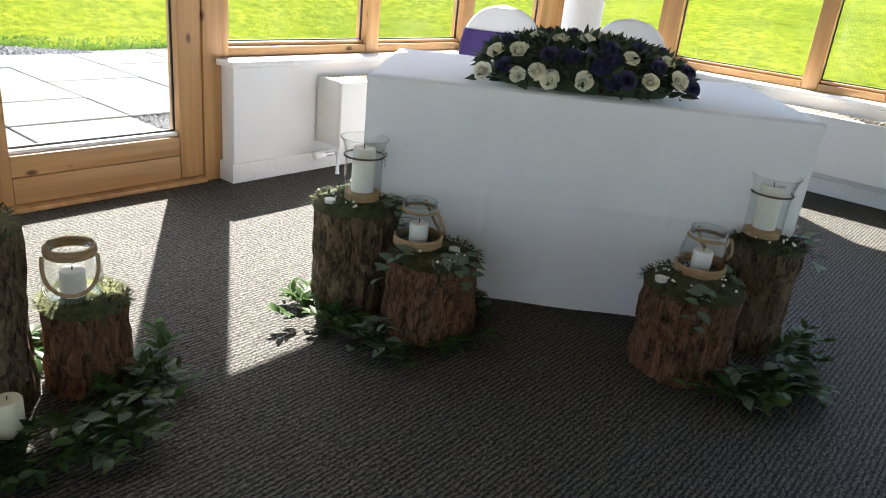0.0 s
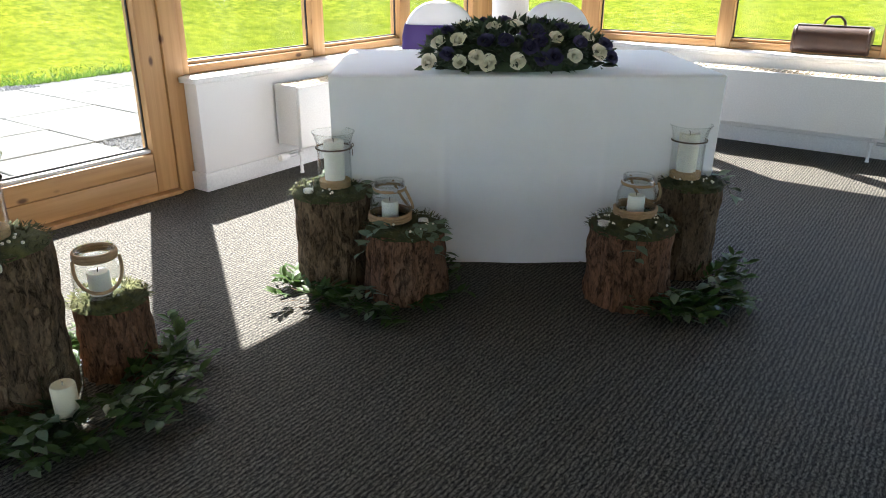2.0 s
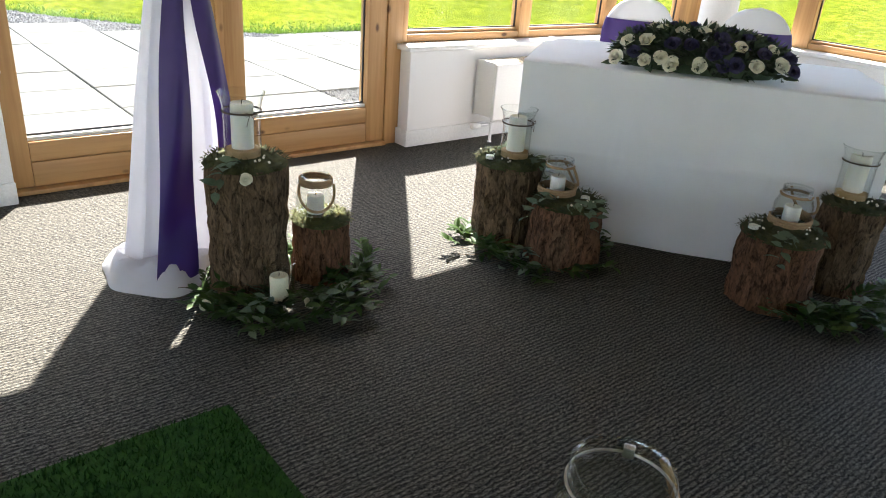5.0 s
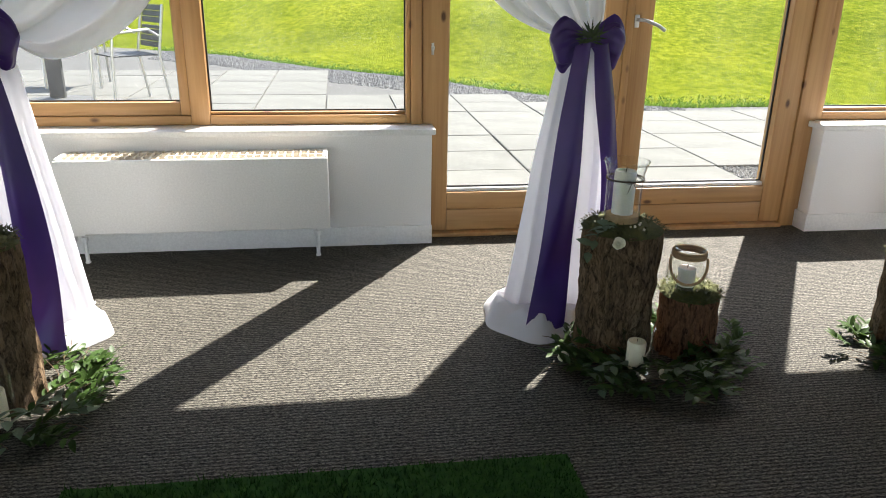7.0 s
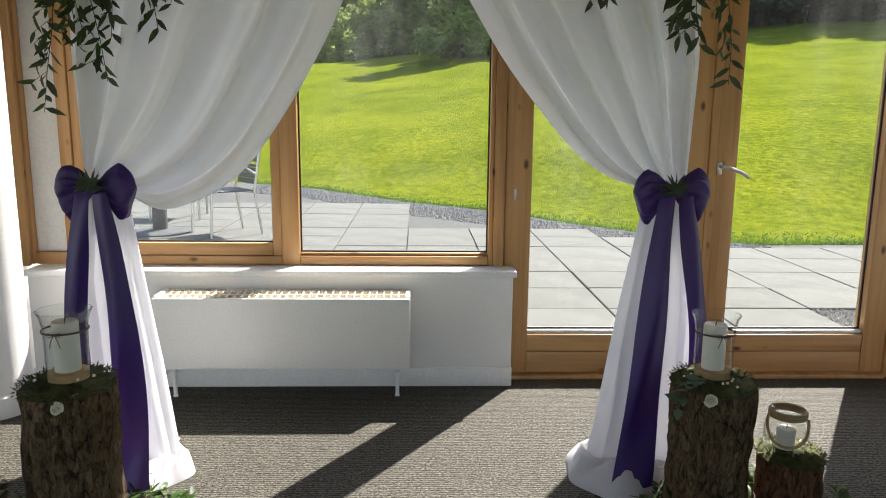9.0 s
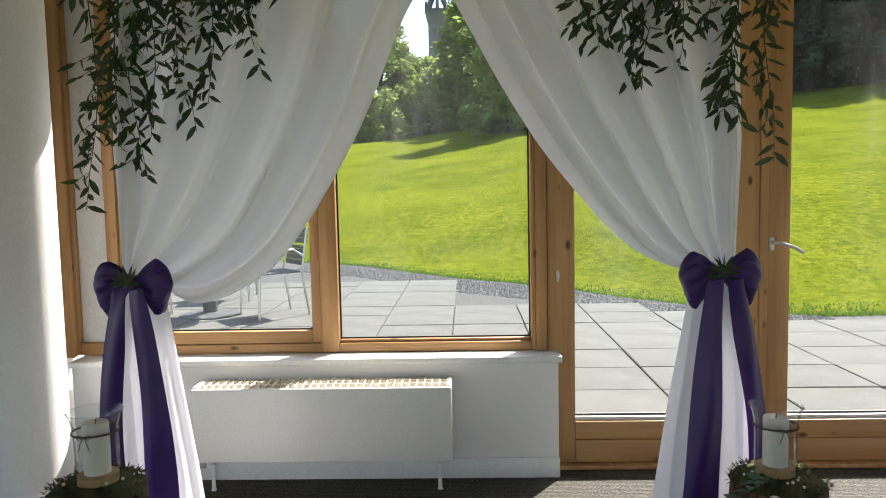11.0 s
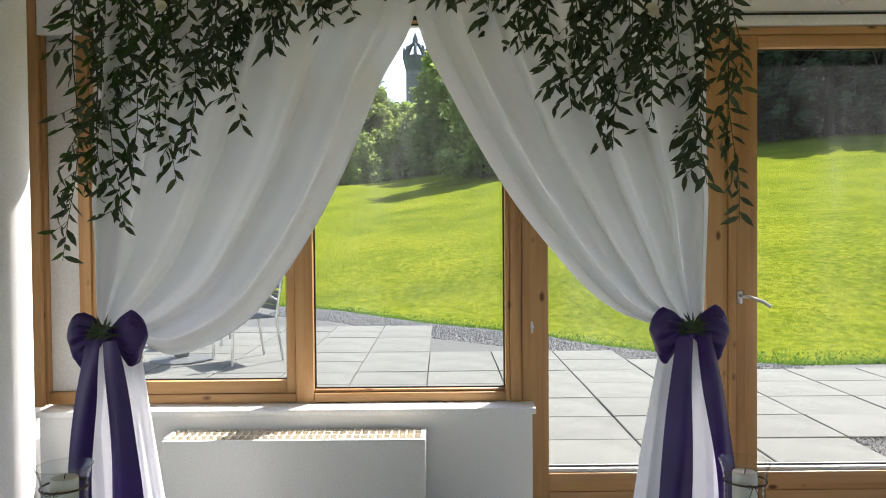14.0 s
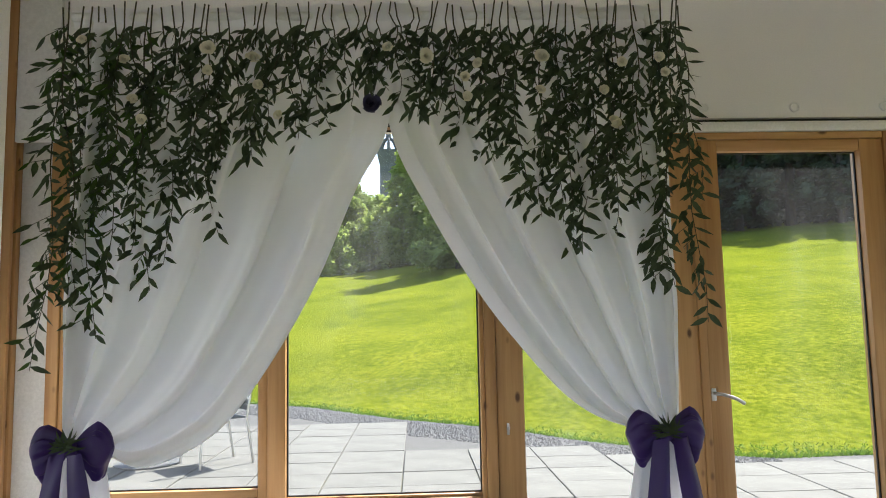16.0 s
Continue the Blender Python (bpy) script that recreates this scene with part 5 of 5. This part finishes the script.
# ---- covered chairs ----
def covered_chair(m, label, sash, first=None):
    """A banquet chair under a fitted cover, facing -y, its back at y = 0."""
    t = thing("covered_chair", m, label, "chair", "covered chairs")
    W = 0.195
    bm = bmesh.new()
    rows = []
    for k in range(30):
        z = 0.44 + 0.48 * k / 29
        f = max(0.0, (z - 0.70) / 0.22)
        hw = W * math.sqrt(max(0.0, 1 - min(1, f) ** 2.3)) + 0.001
        th = 0.030 * (1 - 0.35 * f ** 3) * (0.15 if k == 29 else 1)
        lean = 0.03 + 0.05 * (z - 0.44)
        row = []
        for i in range(28):
            a = 2 * math.pi * i / 28
            c, s = math.cos(a), math.sin(a)
            row.append((hw * math.copysign(abs(c) ** 0.7, c), lean + th * math.copysign(abs(s) ** 0.8, s), z))
        rows.append(row)
    vr = grid_faces(bm, rows, wrap=True)
    bm.faces.new(vr[0][::-1])
    bm.faces.new(vr[-1])
    part("backrest", bm, STRETCH, t)
    bm = bmesh.new()
    rows = []
    for z, g in ((0.0, 1.02), (0.02, 1.02), (0.15, 0.97), (0.30, 0.955), (0.42, 0.985), (0.455, 0.975), (0.472, 0.93)):
        row = []
        for i in range(48):
            a = 2 * math.pi * i / 48
            c, s = math.cos(a), math.sin(a)
            wv = 1 + 0.012 * math.sin(9 * a) * (1 - z)
            row.append((0.215 * g * wv * math.copysign(abs(c) ** 0.35, c), -0.19 + 0.225 * g * wv * math.copysign(abs(s) ** 0.35, s), z))
        rows.append(row)
    vr = grid_faces(bm, rows, wrap=True)
    bm.faces.new(vr[-1])
    part("seat_cover", bm, STRETCH, t)
    if sash:
        bm = bmesh.new()
        rows = []
        for k in range(8):
            z = 0.665 + 0.135 * k / 7
            row = []
            for i in range(40):
                a = 2 * math.pi * i / 40
                c, s = math.cos(a), math.sin(a)
                f = max(0.0, (z - 0.70) / 0.22)
                hw = W * math.sqrt(1 - f ** 2.3) + 0.005 + 0.0015 * math.sin(k * 2.1)
                row.append((hw * math.copysign(abs(c) ** 0.7, c), 0.03 + 0.05 * (z - 0.44) + 0.036 * math.copysign(abs(s) ** 0.8, s), z + 0.006 * math.sin(a * 1.0)))
            rows.append(row)
        grid_faces(bm, rows, wrap=True)
        part("sash", bm, SATIN, t, "purple satin sash")
    return t


FACE_TABLE = math.degrees(math.atan2(TU.y, TU.x))
for x, y in ((3.24, 2.45), (3.62, 1.965)):
    covered_chair(pose(x, y, 0, 0, 0, FACE_TABLE), "white covered chair with a purple satin sash behind the table", True)
for x, y in ((0.985, -0.365), (1.515, -0.392), (2.045, -0.40)):
    covered_chair(pose(x, y, 0, 0, 0, 180), "plain white covered chair in the seating row", False)


# ---- flowers on the table ----
fa = thing("flower_arrangement", Matrix.Translation(TFL + TU * 0.672 + TN * 0.165 + Vector((0, 0, TH + 0.006))) @ pose(0, 0, 0, 0, 0, FACE_TABLE), "long table spray of cream and navy roses with dark leaves", "flowers")
AL, AD, AH = 0.38, 0.165, 0.16


def dome(u, v):
    """A place on the spray: u from -1 to 1 along it, v from 0 at its front foot over the top to 1 at the back."""
    k = math.sqrt(max(0.0, 1 - 0.93 * u * u))
    return Vector((AL * u, -AD * math.cos(math.pi * v) * (0.45 + 0.55 * k), AH * (0.16 + 0.84 * k) * math.sin(math.pi * v) ** 0.8 + 0.012)), Vector((0.55 * u, -math.cos(math.pi * v), 0.25 + math.sin(math.pi * v))).normalized()


def facing(p, n, s, spin):
    return Matrix.Translation(p) @ n.to_track_quat("Z", "Y").to_matrix().to_4x4() @ pose(0, 0, 0, 0, 0, spin) @ Matrix.Scale(s, 4)


rng = random.Random(12)
whites = [(-0.76, 0.34), (-0.57, 0.32), (-0.56, 0.13), (-0.40, 0.16), (-0.28, 0.11), (0.0, 0.13), (0.0, 0.42), (-0.22, 0.40), (-0.42, 0.46), (0.38, 0.32), (0.56, 0.17), (0.80, 0.22), (0.70, 0.38), (-0.86, 0.14),
          (-0.5, 0.7), (-0.1, 0.72), (0.3, 0.7), (0.6, 0.68), (0.1, 0.55)]
blues = [(-0.68, 0.2), (-0.66, 0.44), (-0.30, 0.28), (-0.12, 0.28), (0.12, 0.22), (0.18, 0.38), (0.24, 0.14), (0.36, 0.16), (0.46, 0.42), (0.62, 0.30), (0.88, 0.34), (0.94, 0.2), (-0.10, 0.55), (0.3, 0.54), (-0.3, 0.62), (0.7, 0.55), (0.22, 0.28)]
for lst, shapes, mat, lab in ((whites, ROSES, PETAL_WHITE, "cream rose"), (blues, ROSES_BLUE, PETAL_BLUE, "navy violet rose")):
    for k, (u, v) in enumerate(lst):
        p, n = dome(u * 0.96 - 0.02, max(0.035, v - 0.085) if v < 0.4 else v - 0.04)
        part("rose", shapes[k % len(shapes)], mat, fa, lab, m=facing(p - n * 0.012, n, rng.uniform(0.028, 0.036), rng.uniform(0, 360)))
bm = bmesh.new()
for k in range(1150):
    u, v = rng.uniform(-1, 1), rng.uniform(0.0, 1.0)
    p, n = dome(u, v)
    d = n + Vector((rng.gauss(0, 0.5) + 0.5 * u, rng.gauss(0, 0.4), rng.gauss(0, 0.4)))
    d.z = max(d.z, 0.0)
    add_leaf(bm, p * 0.84, d, (rng.gauss(0, 1), rng.gauss(0, 1), 1), rng.uniform(0.034, 0.062), rng.uniform(0.015, 0.028), 0.2, 0.3)
tagged(part("leafage", bm, LEAF, fa, "dark green leaves between the roses"), kind="stuff")
bm = bmesh.new()
lathe(bm, [(0.02, 0.0), (0.9, 0.0), (1.0, 0.3), (0.8, 0.75), (0.4, 0.95), (0.02, 1.0)], 24)
for v in bm.verts:
    v.co = Vector((v.co.x * AL * 0.82, v.co.y * AD * 0.75, v.co.z * AH * 0.72))
part("foam_base", bm, LEAF, fa)

# ---- leather bag on the sill ----
bag = thing("leather_bag", pose(EAST + 0.16, 0.87, SILL, 0, 0, 90) @ Matrix.Scale(1.08, 4), "brown leather barrel bag on the window sill", "bag")


def bag_section(x, grow=0.0):
    pts = []
    for i in range(28):
        a = 2 * math.pi * i / 28
        c, s = math.cos(a), math.sin(a)
        y, z = 0.075 * math.copysign(abs(c) ** 0.75, c), 0.078 + 0.078 * math.copysign(abs(s) ** (0.62 if s < 0 else 1.0), s)
        pts.append((x, y * (1 + grow), max(0.002, 0.078 + (z - 0.078) * (1 + grow))))
    return pts


bm = bmesh.new()
vr = grid_faces(bm, [bag_section(x, g) for x, g in ((-0.205, -0.06), (-0.20, 0), (-0.1, 0.01), (0, 0.0), (0.1, 0.01), (0.20, 0), (0.205, -0.06))], wrap=True)
bm.faces.new(vr[0][::-1])
bm.faces.new(vr[-1])
part("body", bm, LEATHER, bag)
for x in (-0.19, 0.19):
    bm = bmesh.new()
    tube(bm, bag_section(x, 0.015) + bag_section(x, 0.015)[:1], 0.0045, 6)
    part("piping", bm, LEATHER, bag)
bm = bmesh.new()
tube(bm, [(-0.055, 0, 0.157), (-0.05, 0, 0.185), (-0.025, 0, 0.208), (0.025, 0, 0.208), (0.05, 0, 0.185), (0.055, 0, 0.157)], 0.007, 8)
part("handle", bm, LEATHER, bag)
part("flap", boxed(-0.19, 0.19, -0.028, 0.028, 0.1555, 0.161, 0.002), LEATHER, bag)
for x in (-0.055, 0.055):
    part("buckle", boxed(x - 0.009, x + 0.009, -0.012, 0.012, 0.1612, 0.1655, 0.001), BRASS, bag)


# ---- the draped arch ----
AY = 2.43          # plane of its frame
AX0, AX1, ATOP = -1.425, 0.745, 2.568
arch = thing("arch_frame", pose(0, AY, 0), "white pipe frame of the wedding arch, hidden by drapes", "arch")
for x in (AX0 + 0.06, AX1 - 0.05):
    bm = bmesh.new()
    tube(bm, [(x, 0, 0.006), (x, 0, 1.2), (x, 0, ATOP)], 0.017, 14)
    part("upright", bm, WHITE_GLOSS, arch)
    part("base_plate", boxed(x - 0.16, x + 0.17, -0.11, 0.18, 0.0, 0.006, 0.002), WHITE_GLOSS, arch)
bm = bmesh.new()
tube(bm, [(AX0, 0, ATOP), (-0.4, 0, ATOP), (AX1, 0, ATOP)], 0.017, 14)
part("crossbar", bm, WHITE_GLOSS, arch)


def drape(outer_x, inner_keys, bow, folds, seed):
    """One half of the voile: it hangs from the crossbar and sweeps in to the tie-back."""
    n_s, n_u = 70, 110
    rows = []
    off = Vector((seed * 3.7, 0, 0))
    for i in range(n_s + 1):
        s = i / n_s
        inner = curve_through([(x, 0, z) for x, z in inner_keys], s)
        oz = (ATOP + 0.02) + (bow[1] - ATOP - 0.02) * s
        ox = outer_x + (bow[0] - outer_x) * max(0, s - 0.72) / 0.28 * 0.35
        row = []
        for j in range(n_u + 1):
            u = j / n_u
            sag = 0.10 * math.sin(math.pi * u) * s * (1 - s)
            x = ox + (inner.x - ox) * u
            z = oz + (inner.z - oz) * u ** (1 + 0.5 * s) - sag
            tight = 1 - 0.55 * s ** 3
            ph = 2 * math.pi * folds * (u + 0.035 * math.sin(5 * u + seed))
            amp = (0.040 + 0.060 * s * (1 - s) * 2) * tight
            y = amp * (math.sin(ph) + 0.25 * math.sin(2.3 * ph + 1 + seed)) + 0.02 * noise.noise(Vector((u * 4, s * 2.5, seed))) - 0.05 * s ** 2
            if s < 0.04:
                y = y * 0.35 - 0.020 * math.cos((s / 0.04) * math.pi) * 0.6
            row.append((x, y - 0.012, z))
        rows.append(row)
    bm = bmesh.new()
    grid_faces(bm, rows)
    return bm


def tail(cx, w, d, pool, seed):
    """The gathered cloth below the tie-back, spreading over the floor. w: (height, left, right)."""
    seg = 84
    rows = []
    for k in range(40):
        z = 1.06 - 1.03 * k / 39
        l, r = level([(q[0], q[1]) for q in w], z), level([(q[0], q[2]) for q in w], z)
        c, hw = (l + r) / 2, (r - l) / 2
        dd = d * (0.35 + 0.65 * min(1, (1.06 - z) / 0.8))
        row = []
        for i in range(seg):
            a = 2 * math.pi * i / seg
            ple = 1 + 0.24 * math.sin(8 * a + seed + 0.9 * math.sin(2.2 * z)) * min(1, (1.06 - z) / 0.15) + 0.05 * math.sin(17 * a + 2 * z)
            row.append((c + hw * math.cos(a) * (0.92 + 0.08 * ple), -0.05 + dd * math.sin(a) * ple, z))
        rows.append(row)
    last = rows[-1]
    for f, z in ((0.12, 0.045), (0.25, 0.042), (0.38, 0.038), (0.5, 0.034), (0.62, 0.030), (0.75, 0.024), (0.87, 0.018), (1.0, 0.010), (1.02, 0.003)):
        row = []
        for i in range(seg):
            a = 2 * math.pi * i / seg
            px = pool[0] + pool[2] * math.cos(a) * (1 + 0.06 * math.sin(5 * a + seed))
            py = pool[1] + pool[3] * math.sin(a) * (1 + 0.08 * math.sin(4 * a + seed))
            x0, y0, _ = last[i]
            hump = 0.020 * abs(math.sin(7 * a + 4 * f + seed)) ** 0.6 * math.sin(math.pi * min(1, f)) + 0.035 * math.sin(math.pi * f) * (0.5 + noise.noise(Vector(((x0 + (px - x0) * f) * 17, (y0 + (py - y0) * f) * 17, seed))))
            row.append((x0 + (px - x0) * f, y0 + (py - y0) * f, max(0.003, z + hump)))
        rows.append(row)
    bm = bmesh.new()
    grid_faces(bm, rows, wrap=True)
    return bm


dl = thing("voile_drape", pose(0, AY, 0), "white voile curtain swept aside and tied with satin", "curtain", "arch drapes")
part("upper_cloth", drape(-1.425, [(-0.245, 2.605), (-0.277, 2.155), (-0.40, 1.90), (-0.545, 1.56), (-0.735, 1.24), (-0.90, 1.055), (-1.12, 0.965), (-1.265, 1.04)], (-1.335, 1.07), 5, 1.0), VOILE, dl)
part("lower_cloth", tail(-1.3, [(1.06, -1.385, -1.265), (0.93, -1.40, -1.24), (0.72, -1.44, -1.212), (0.4, -1.43, -1.165), (0.02, -1.43, -1.12)], 0.085, (-1.25, -0.13, 0.19, 0.15), 1.0), VOILE, dl)
drr = thing("voile_drape", pose(0, AY, 0), "white voile curtain swept aside and tied with satin", "curtain", "arch drapes")
part("upper_cloth", drape(0.755, [(-0.305, 2.605), (-0.277, 2.155), (-0.138, 1.84), (0.038, 1.535), (0.187, 1.333), (0.32, 1.18), (0.436, 1.093), (0.57, 1.045)], (0.65, 1.07), 5, 2.0), VOILE, drr)
part("lower_cloth", tail(0.6, [(1.06, 0.585, 0.715), (0.93, 0.56, 0.735), (0.6, 0.50, 0.77), (0.17, 0.437, 0.765), (0.02, 0.41, 0.765)], 0.085, (0.505, -0.13, 0.19, 0.22), 2.4), VOILE, drr)


def ribbon(keys, seed, floor):
    """A satin streamer through (x, y, z, width)."""
    bm = bmesh.new()
    rows = []
    for k in range(46):
        t = k / 45
        p = curve_through([q[:3] for q in keys], t)
        wd = float(np.interp(t, np.linspace(0, 1, len(keys)), [q[3] for q in keys]))
        row = []
        for j in range(11):
            f = j / 10 - 0.5
            rip = 0.012 * math.sin(5 * f + 7 * t + seed) + 0.007 * math.sin(13 * t + 3 * f + seed * 2)
            row.append((p.x + wd * f, p.y - 0.018 * math.cos(math.pi * f) + rip * 0.8, max(floor, p.z + 0.01 * f)))
        rows.append(row)
    grid_faces(bm, rows)
    return bm


def bow(x, z, streamers, turn):
    t = thing("satin_bow", pose(x, AY - 0.10, z), "dark purple satin bow with long streamers and leaf spray", "bow", "satin bows")
    for sx in (-1, 1):
        bm = bmesh.new()
        rows = []
        for k in range(22):
            e = k / 21
            lob = min(1.0, (e / 0.62) ** 0.9) * math.sqrt(max(0.0, 1 - (max(0.0, e - 0.70) / 0.31) ** 2))
            hh, th = 0.014 + 0.074 * lob, 0.010 + 0.030 * lob
            row = []
            for j in range(72):
                a = 2 * math.pi * j / 72
                cr = 1 + 0.13 * math.sin(7 * a + 2 * e + sx) * (1 - 0.6 * e) + 0.13 * math.sin(15 * a + 1 - e) * (1 - e) ** 0.7 + 0.05 * noise.noise(Vector((3 * math.cos(a), 3 * math.sin(a), 4 * e + sx)))
                row.append((sx * (0.008 + 0.116 * e) * (1 + 0.10 * math.sin(a) * e), -0.012 + th * math.cos(a) * cr, hh * math.sin(a) * cr + 0.010 * math.sin(2.2 * e) - 0.040 * e))
            rows.append(row)
        vr = grid_faces(bm, rows, wrap=True)
        bm.faces.new(vr[-1])
        part("loop", bm, SATIN, t)
    bm = bmesh.new()
    lathe(bm, [(0.004, -0.03), (0.020, -0.026), (0.024, 0.0), (0.020, 0.026), (0.004, 0.03)], 16, (0, -0.03, 0))
    part("knot", bm, SATIN, t)
    for k, keys in enumerate(streamers):
        part("streamer", ribbon([(a - x, b - AY + 0.10 - 0.055, c - z, w) for a, b, c, w in keys], k + turn, 0.008 - z), SATIN, t)
    rg = random.Random(int(turn * 10))
    bm = bmesh.new()
    for k in range(46):
        a = rg.uniform(-0.3, math.pi + 0.3)
        add_leaf(bm, (rg.gauss(0, 0.012), -0.055, 0.006 + rg.gauss(0, 0.01)), (math.cos(a), rg.uniform(-0.6, 0.1), math.sin(a) * 1.1), (0, -1, 0.3), rg.uniform(0.03, 0.062), rg.uniform(0.005, 0.010), 0.2, 0.2)
    part("leaf_spray", bm, LEAF, t, "spiky dark leaf spray")
    return t


bow(-1.332, 1.045, [[(-1.36, 2.335, 1.03, 0.05), (-1.385, 2.33, 0.85, 0.075), (-1.412, 2.32, 0.60, 0.085), (-1.41, 2.31, 0.3, 0.09), (-1.39, 2.28, 0.03, 0.10)],
                   [(-1.30, 2.325, 1.03, 0.05), (-1.275, 2.31, 0.85, 0.075), (-1.24, 2.29, 0.55, 0.098), (-1.215, 2.26, 0.25, 0.105), (-1.205, 2.20, 0.03, 0.12)]], 1.0)
bow(0.648, 1.045, [[(0.615, 2.325, 1.03, 0.05), (0.598, 2.31, 0.85, 0.075), (0.578, 2.29, 0.55, 0.11), (0.545, 2.26, 0.22, 0.13), (0.508, 2.19, 0.035, 0.14)],
                  [(0.685, 2.335, 1.03, 0.05), (0.715, 2.33, 0.85, 0.065), (0.752, 2.32, 0.58, 0.07), (0.765, 2.30, 0.30, 0.08), (0.77, 2.28, 0.02, 0.09)]], 2.0)

# ---- hanging foliage along the crossbar ----
HANG = [(-1.577, 1.405), (-1.455, 1.285), (-1.353, 1.345), (-1.282, 1.545), (-1.170, 1.535), (-1.048, 1.645), (-0.926, 1.765), (-0.803, 1.965), (-0.661, 2.055), (-0.518, 2.125), (-0.386, 2.245), (-0.294, 2.235), (-0.172, 2.205), (-0.050, 2.085),
        (0.072, 1.985), (0.194, 1.835), (0.316, 1.765), (0.438, 1.665), (0.561, 1.705), (0.662, 1.605), (0.764, 1.405), (0.866, 1.465)]


gar = thing("hanging_foliage", pose(0, AY - 0.03, ATOP), "curtain of dark ruscus stems hung from the arch", "foliage")
REST = bmesh.new()
rng = random.Random(77)
STEMS, singles = 68, 0
for k in range(STEMS):
    x = AX0 - 0.02 + (AX1 - AX0 + 0.085) * (k + rng.uniform(-0.3, 0.3)) / (STEMS - 1)
    full = ATOP - level(HANG, x)
    ln = max(0.24, full * (1.0 if k % 3 == 0 else rng.uniform(0.55, 1.0)))
    sway = rng.uniform(-0.09, 0.09) + (rng.uniform(-0.08, 0.12) if x < -1.29 else 0) + (rng.uniform(-0.14, 0.03) if x > 0.62 else 0)
    y0 = rng.uniform(-0.06, 0.0)
    pts = [Vector((x + sway * (i / 9) ** 2 + 0.012 * math.sin(i * 1.3 + k), y0 - 0.010 - 0.03 * math.sin(i * 0.7 + k) * (i / 9), -ln * i / 9 + (0.015 if i == 0 else 0))) for i in range(10)]
    bm = bmesh.new()
    tube(bm, pts, 0.0030, 5, 0.35)
    part("stem", bm, STALK, gar)
    at, i = 0.075, 0
    while at < ln:
        p = curve_through(pts, at / ln)
        sd = 1 if i % 2 else -1
        a = rng.uniform(-1.2, 1.2)
        shoots = [(p, Vector((sd * math.cos(a), math.sin(a) * 0.8 - 0.25, -rng.uniform(0.3, 1.3))))]
        if i % 2 == 0 and at < ln * 0.94 and rng.random() < 0.8:
            tip = p + Vector((sd * rng.uniform(0.02, 0.06), rng.uniform(-0.045, 0.02), -rng.uniform(0.02, 0.06)))
            tube(REST, [p, tip], 0.0012, 4)
            shoots += [(p.lerp(tip, j / 3), Vector((sd * rng.uniform(-0.5, 1.2), rng.gauss(0, 0.6), -rng.uniform(0.2, 1.2)))) for j in (1, 2, 3)]
        for q, d in shoots:
            size = rng.uniform(0.044, 0.076)
            if singles < 290 and (k < 16 or k > STEMS - 16) and rng.random() < 0.35:
                singles += 1
                part("leaf", LEAF_ONE, LEAF, gar, m=Matrix.Translation(q) @ d.to_track_quat("X", "Y").to_matrix().to_4x4() @ pose(0, 0, 0, rng.uniform(-60, 60)) @ Matrix.Diagonal((size, size * 0.72, size, 1)))
            else:
                add_leaf(REST, q, d, (rng.gauss(0, 0.6), -1, 0.3), size, size * rng.uniform(0.27, 0.37), 0.2, rng.uniform(-0.2, 0.4))
        at += 0.0255 * rng.uniform(0.7, 1.2)
        i += 1
tagged(part("leafage", REST, LEAF, gar), kind="stuff")
for k, (x, z) in enumerate([(-1.323, 2.420), (-1.180, 2.350), (-0.895, 2.390), (-1.150, 2.210), (-1.119, 2.140), (-0.895, 2.310), (-0.742, 2.350), (-0.722, 2.260), (-0.651, 2.150), (-0.274, 2.390), (-0.142, 2.360), (0.001, 2.210), (-0.009, 2.280), (0.041, 2.330), (0.265, 2.350), (0.255, 2.230), (0.479, 2.230), (0.550, 2.330), (0.510, 2.110), (0.683, 2.350), (0.703, 2.290)]):
    part("rose", ROSES[k % 3], PETAL_WHITE, gar, "small cream rose", m=facing(Vector((x, -0.115, z - ATOP)), Vector((rng.gauss(0, 0.25), -1, rng.gauss(0.1, 0.25))), 0.020 + 0.008 * (k % 4 == 2), rng.uniform(0, 360)))
part("rose", ROSES_BLUE[0], PETAL_BLUE, gar, "single dark navy rose", m=facing(Vector((-0.336, -0.07, 2.20 - ATOP)), Vector((0, -1, 0)), 0.036, 20))
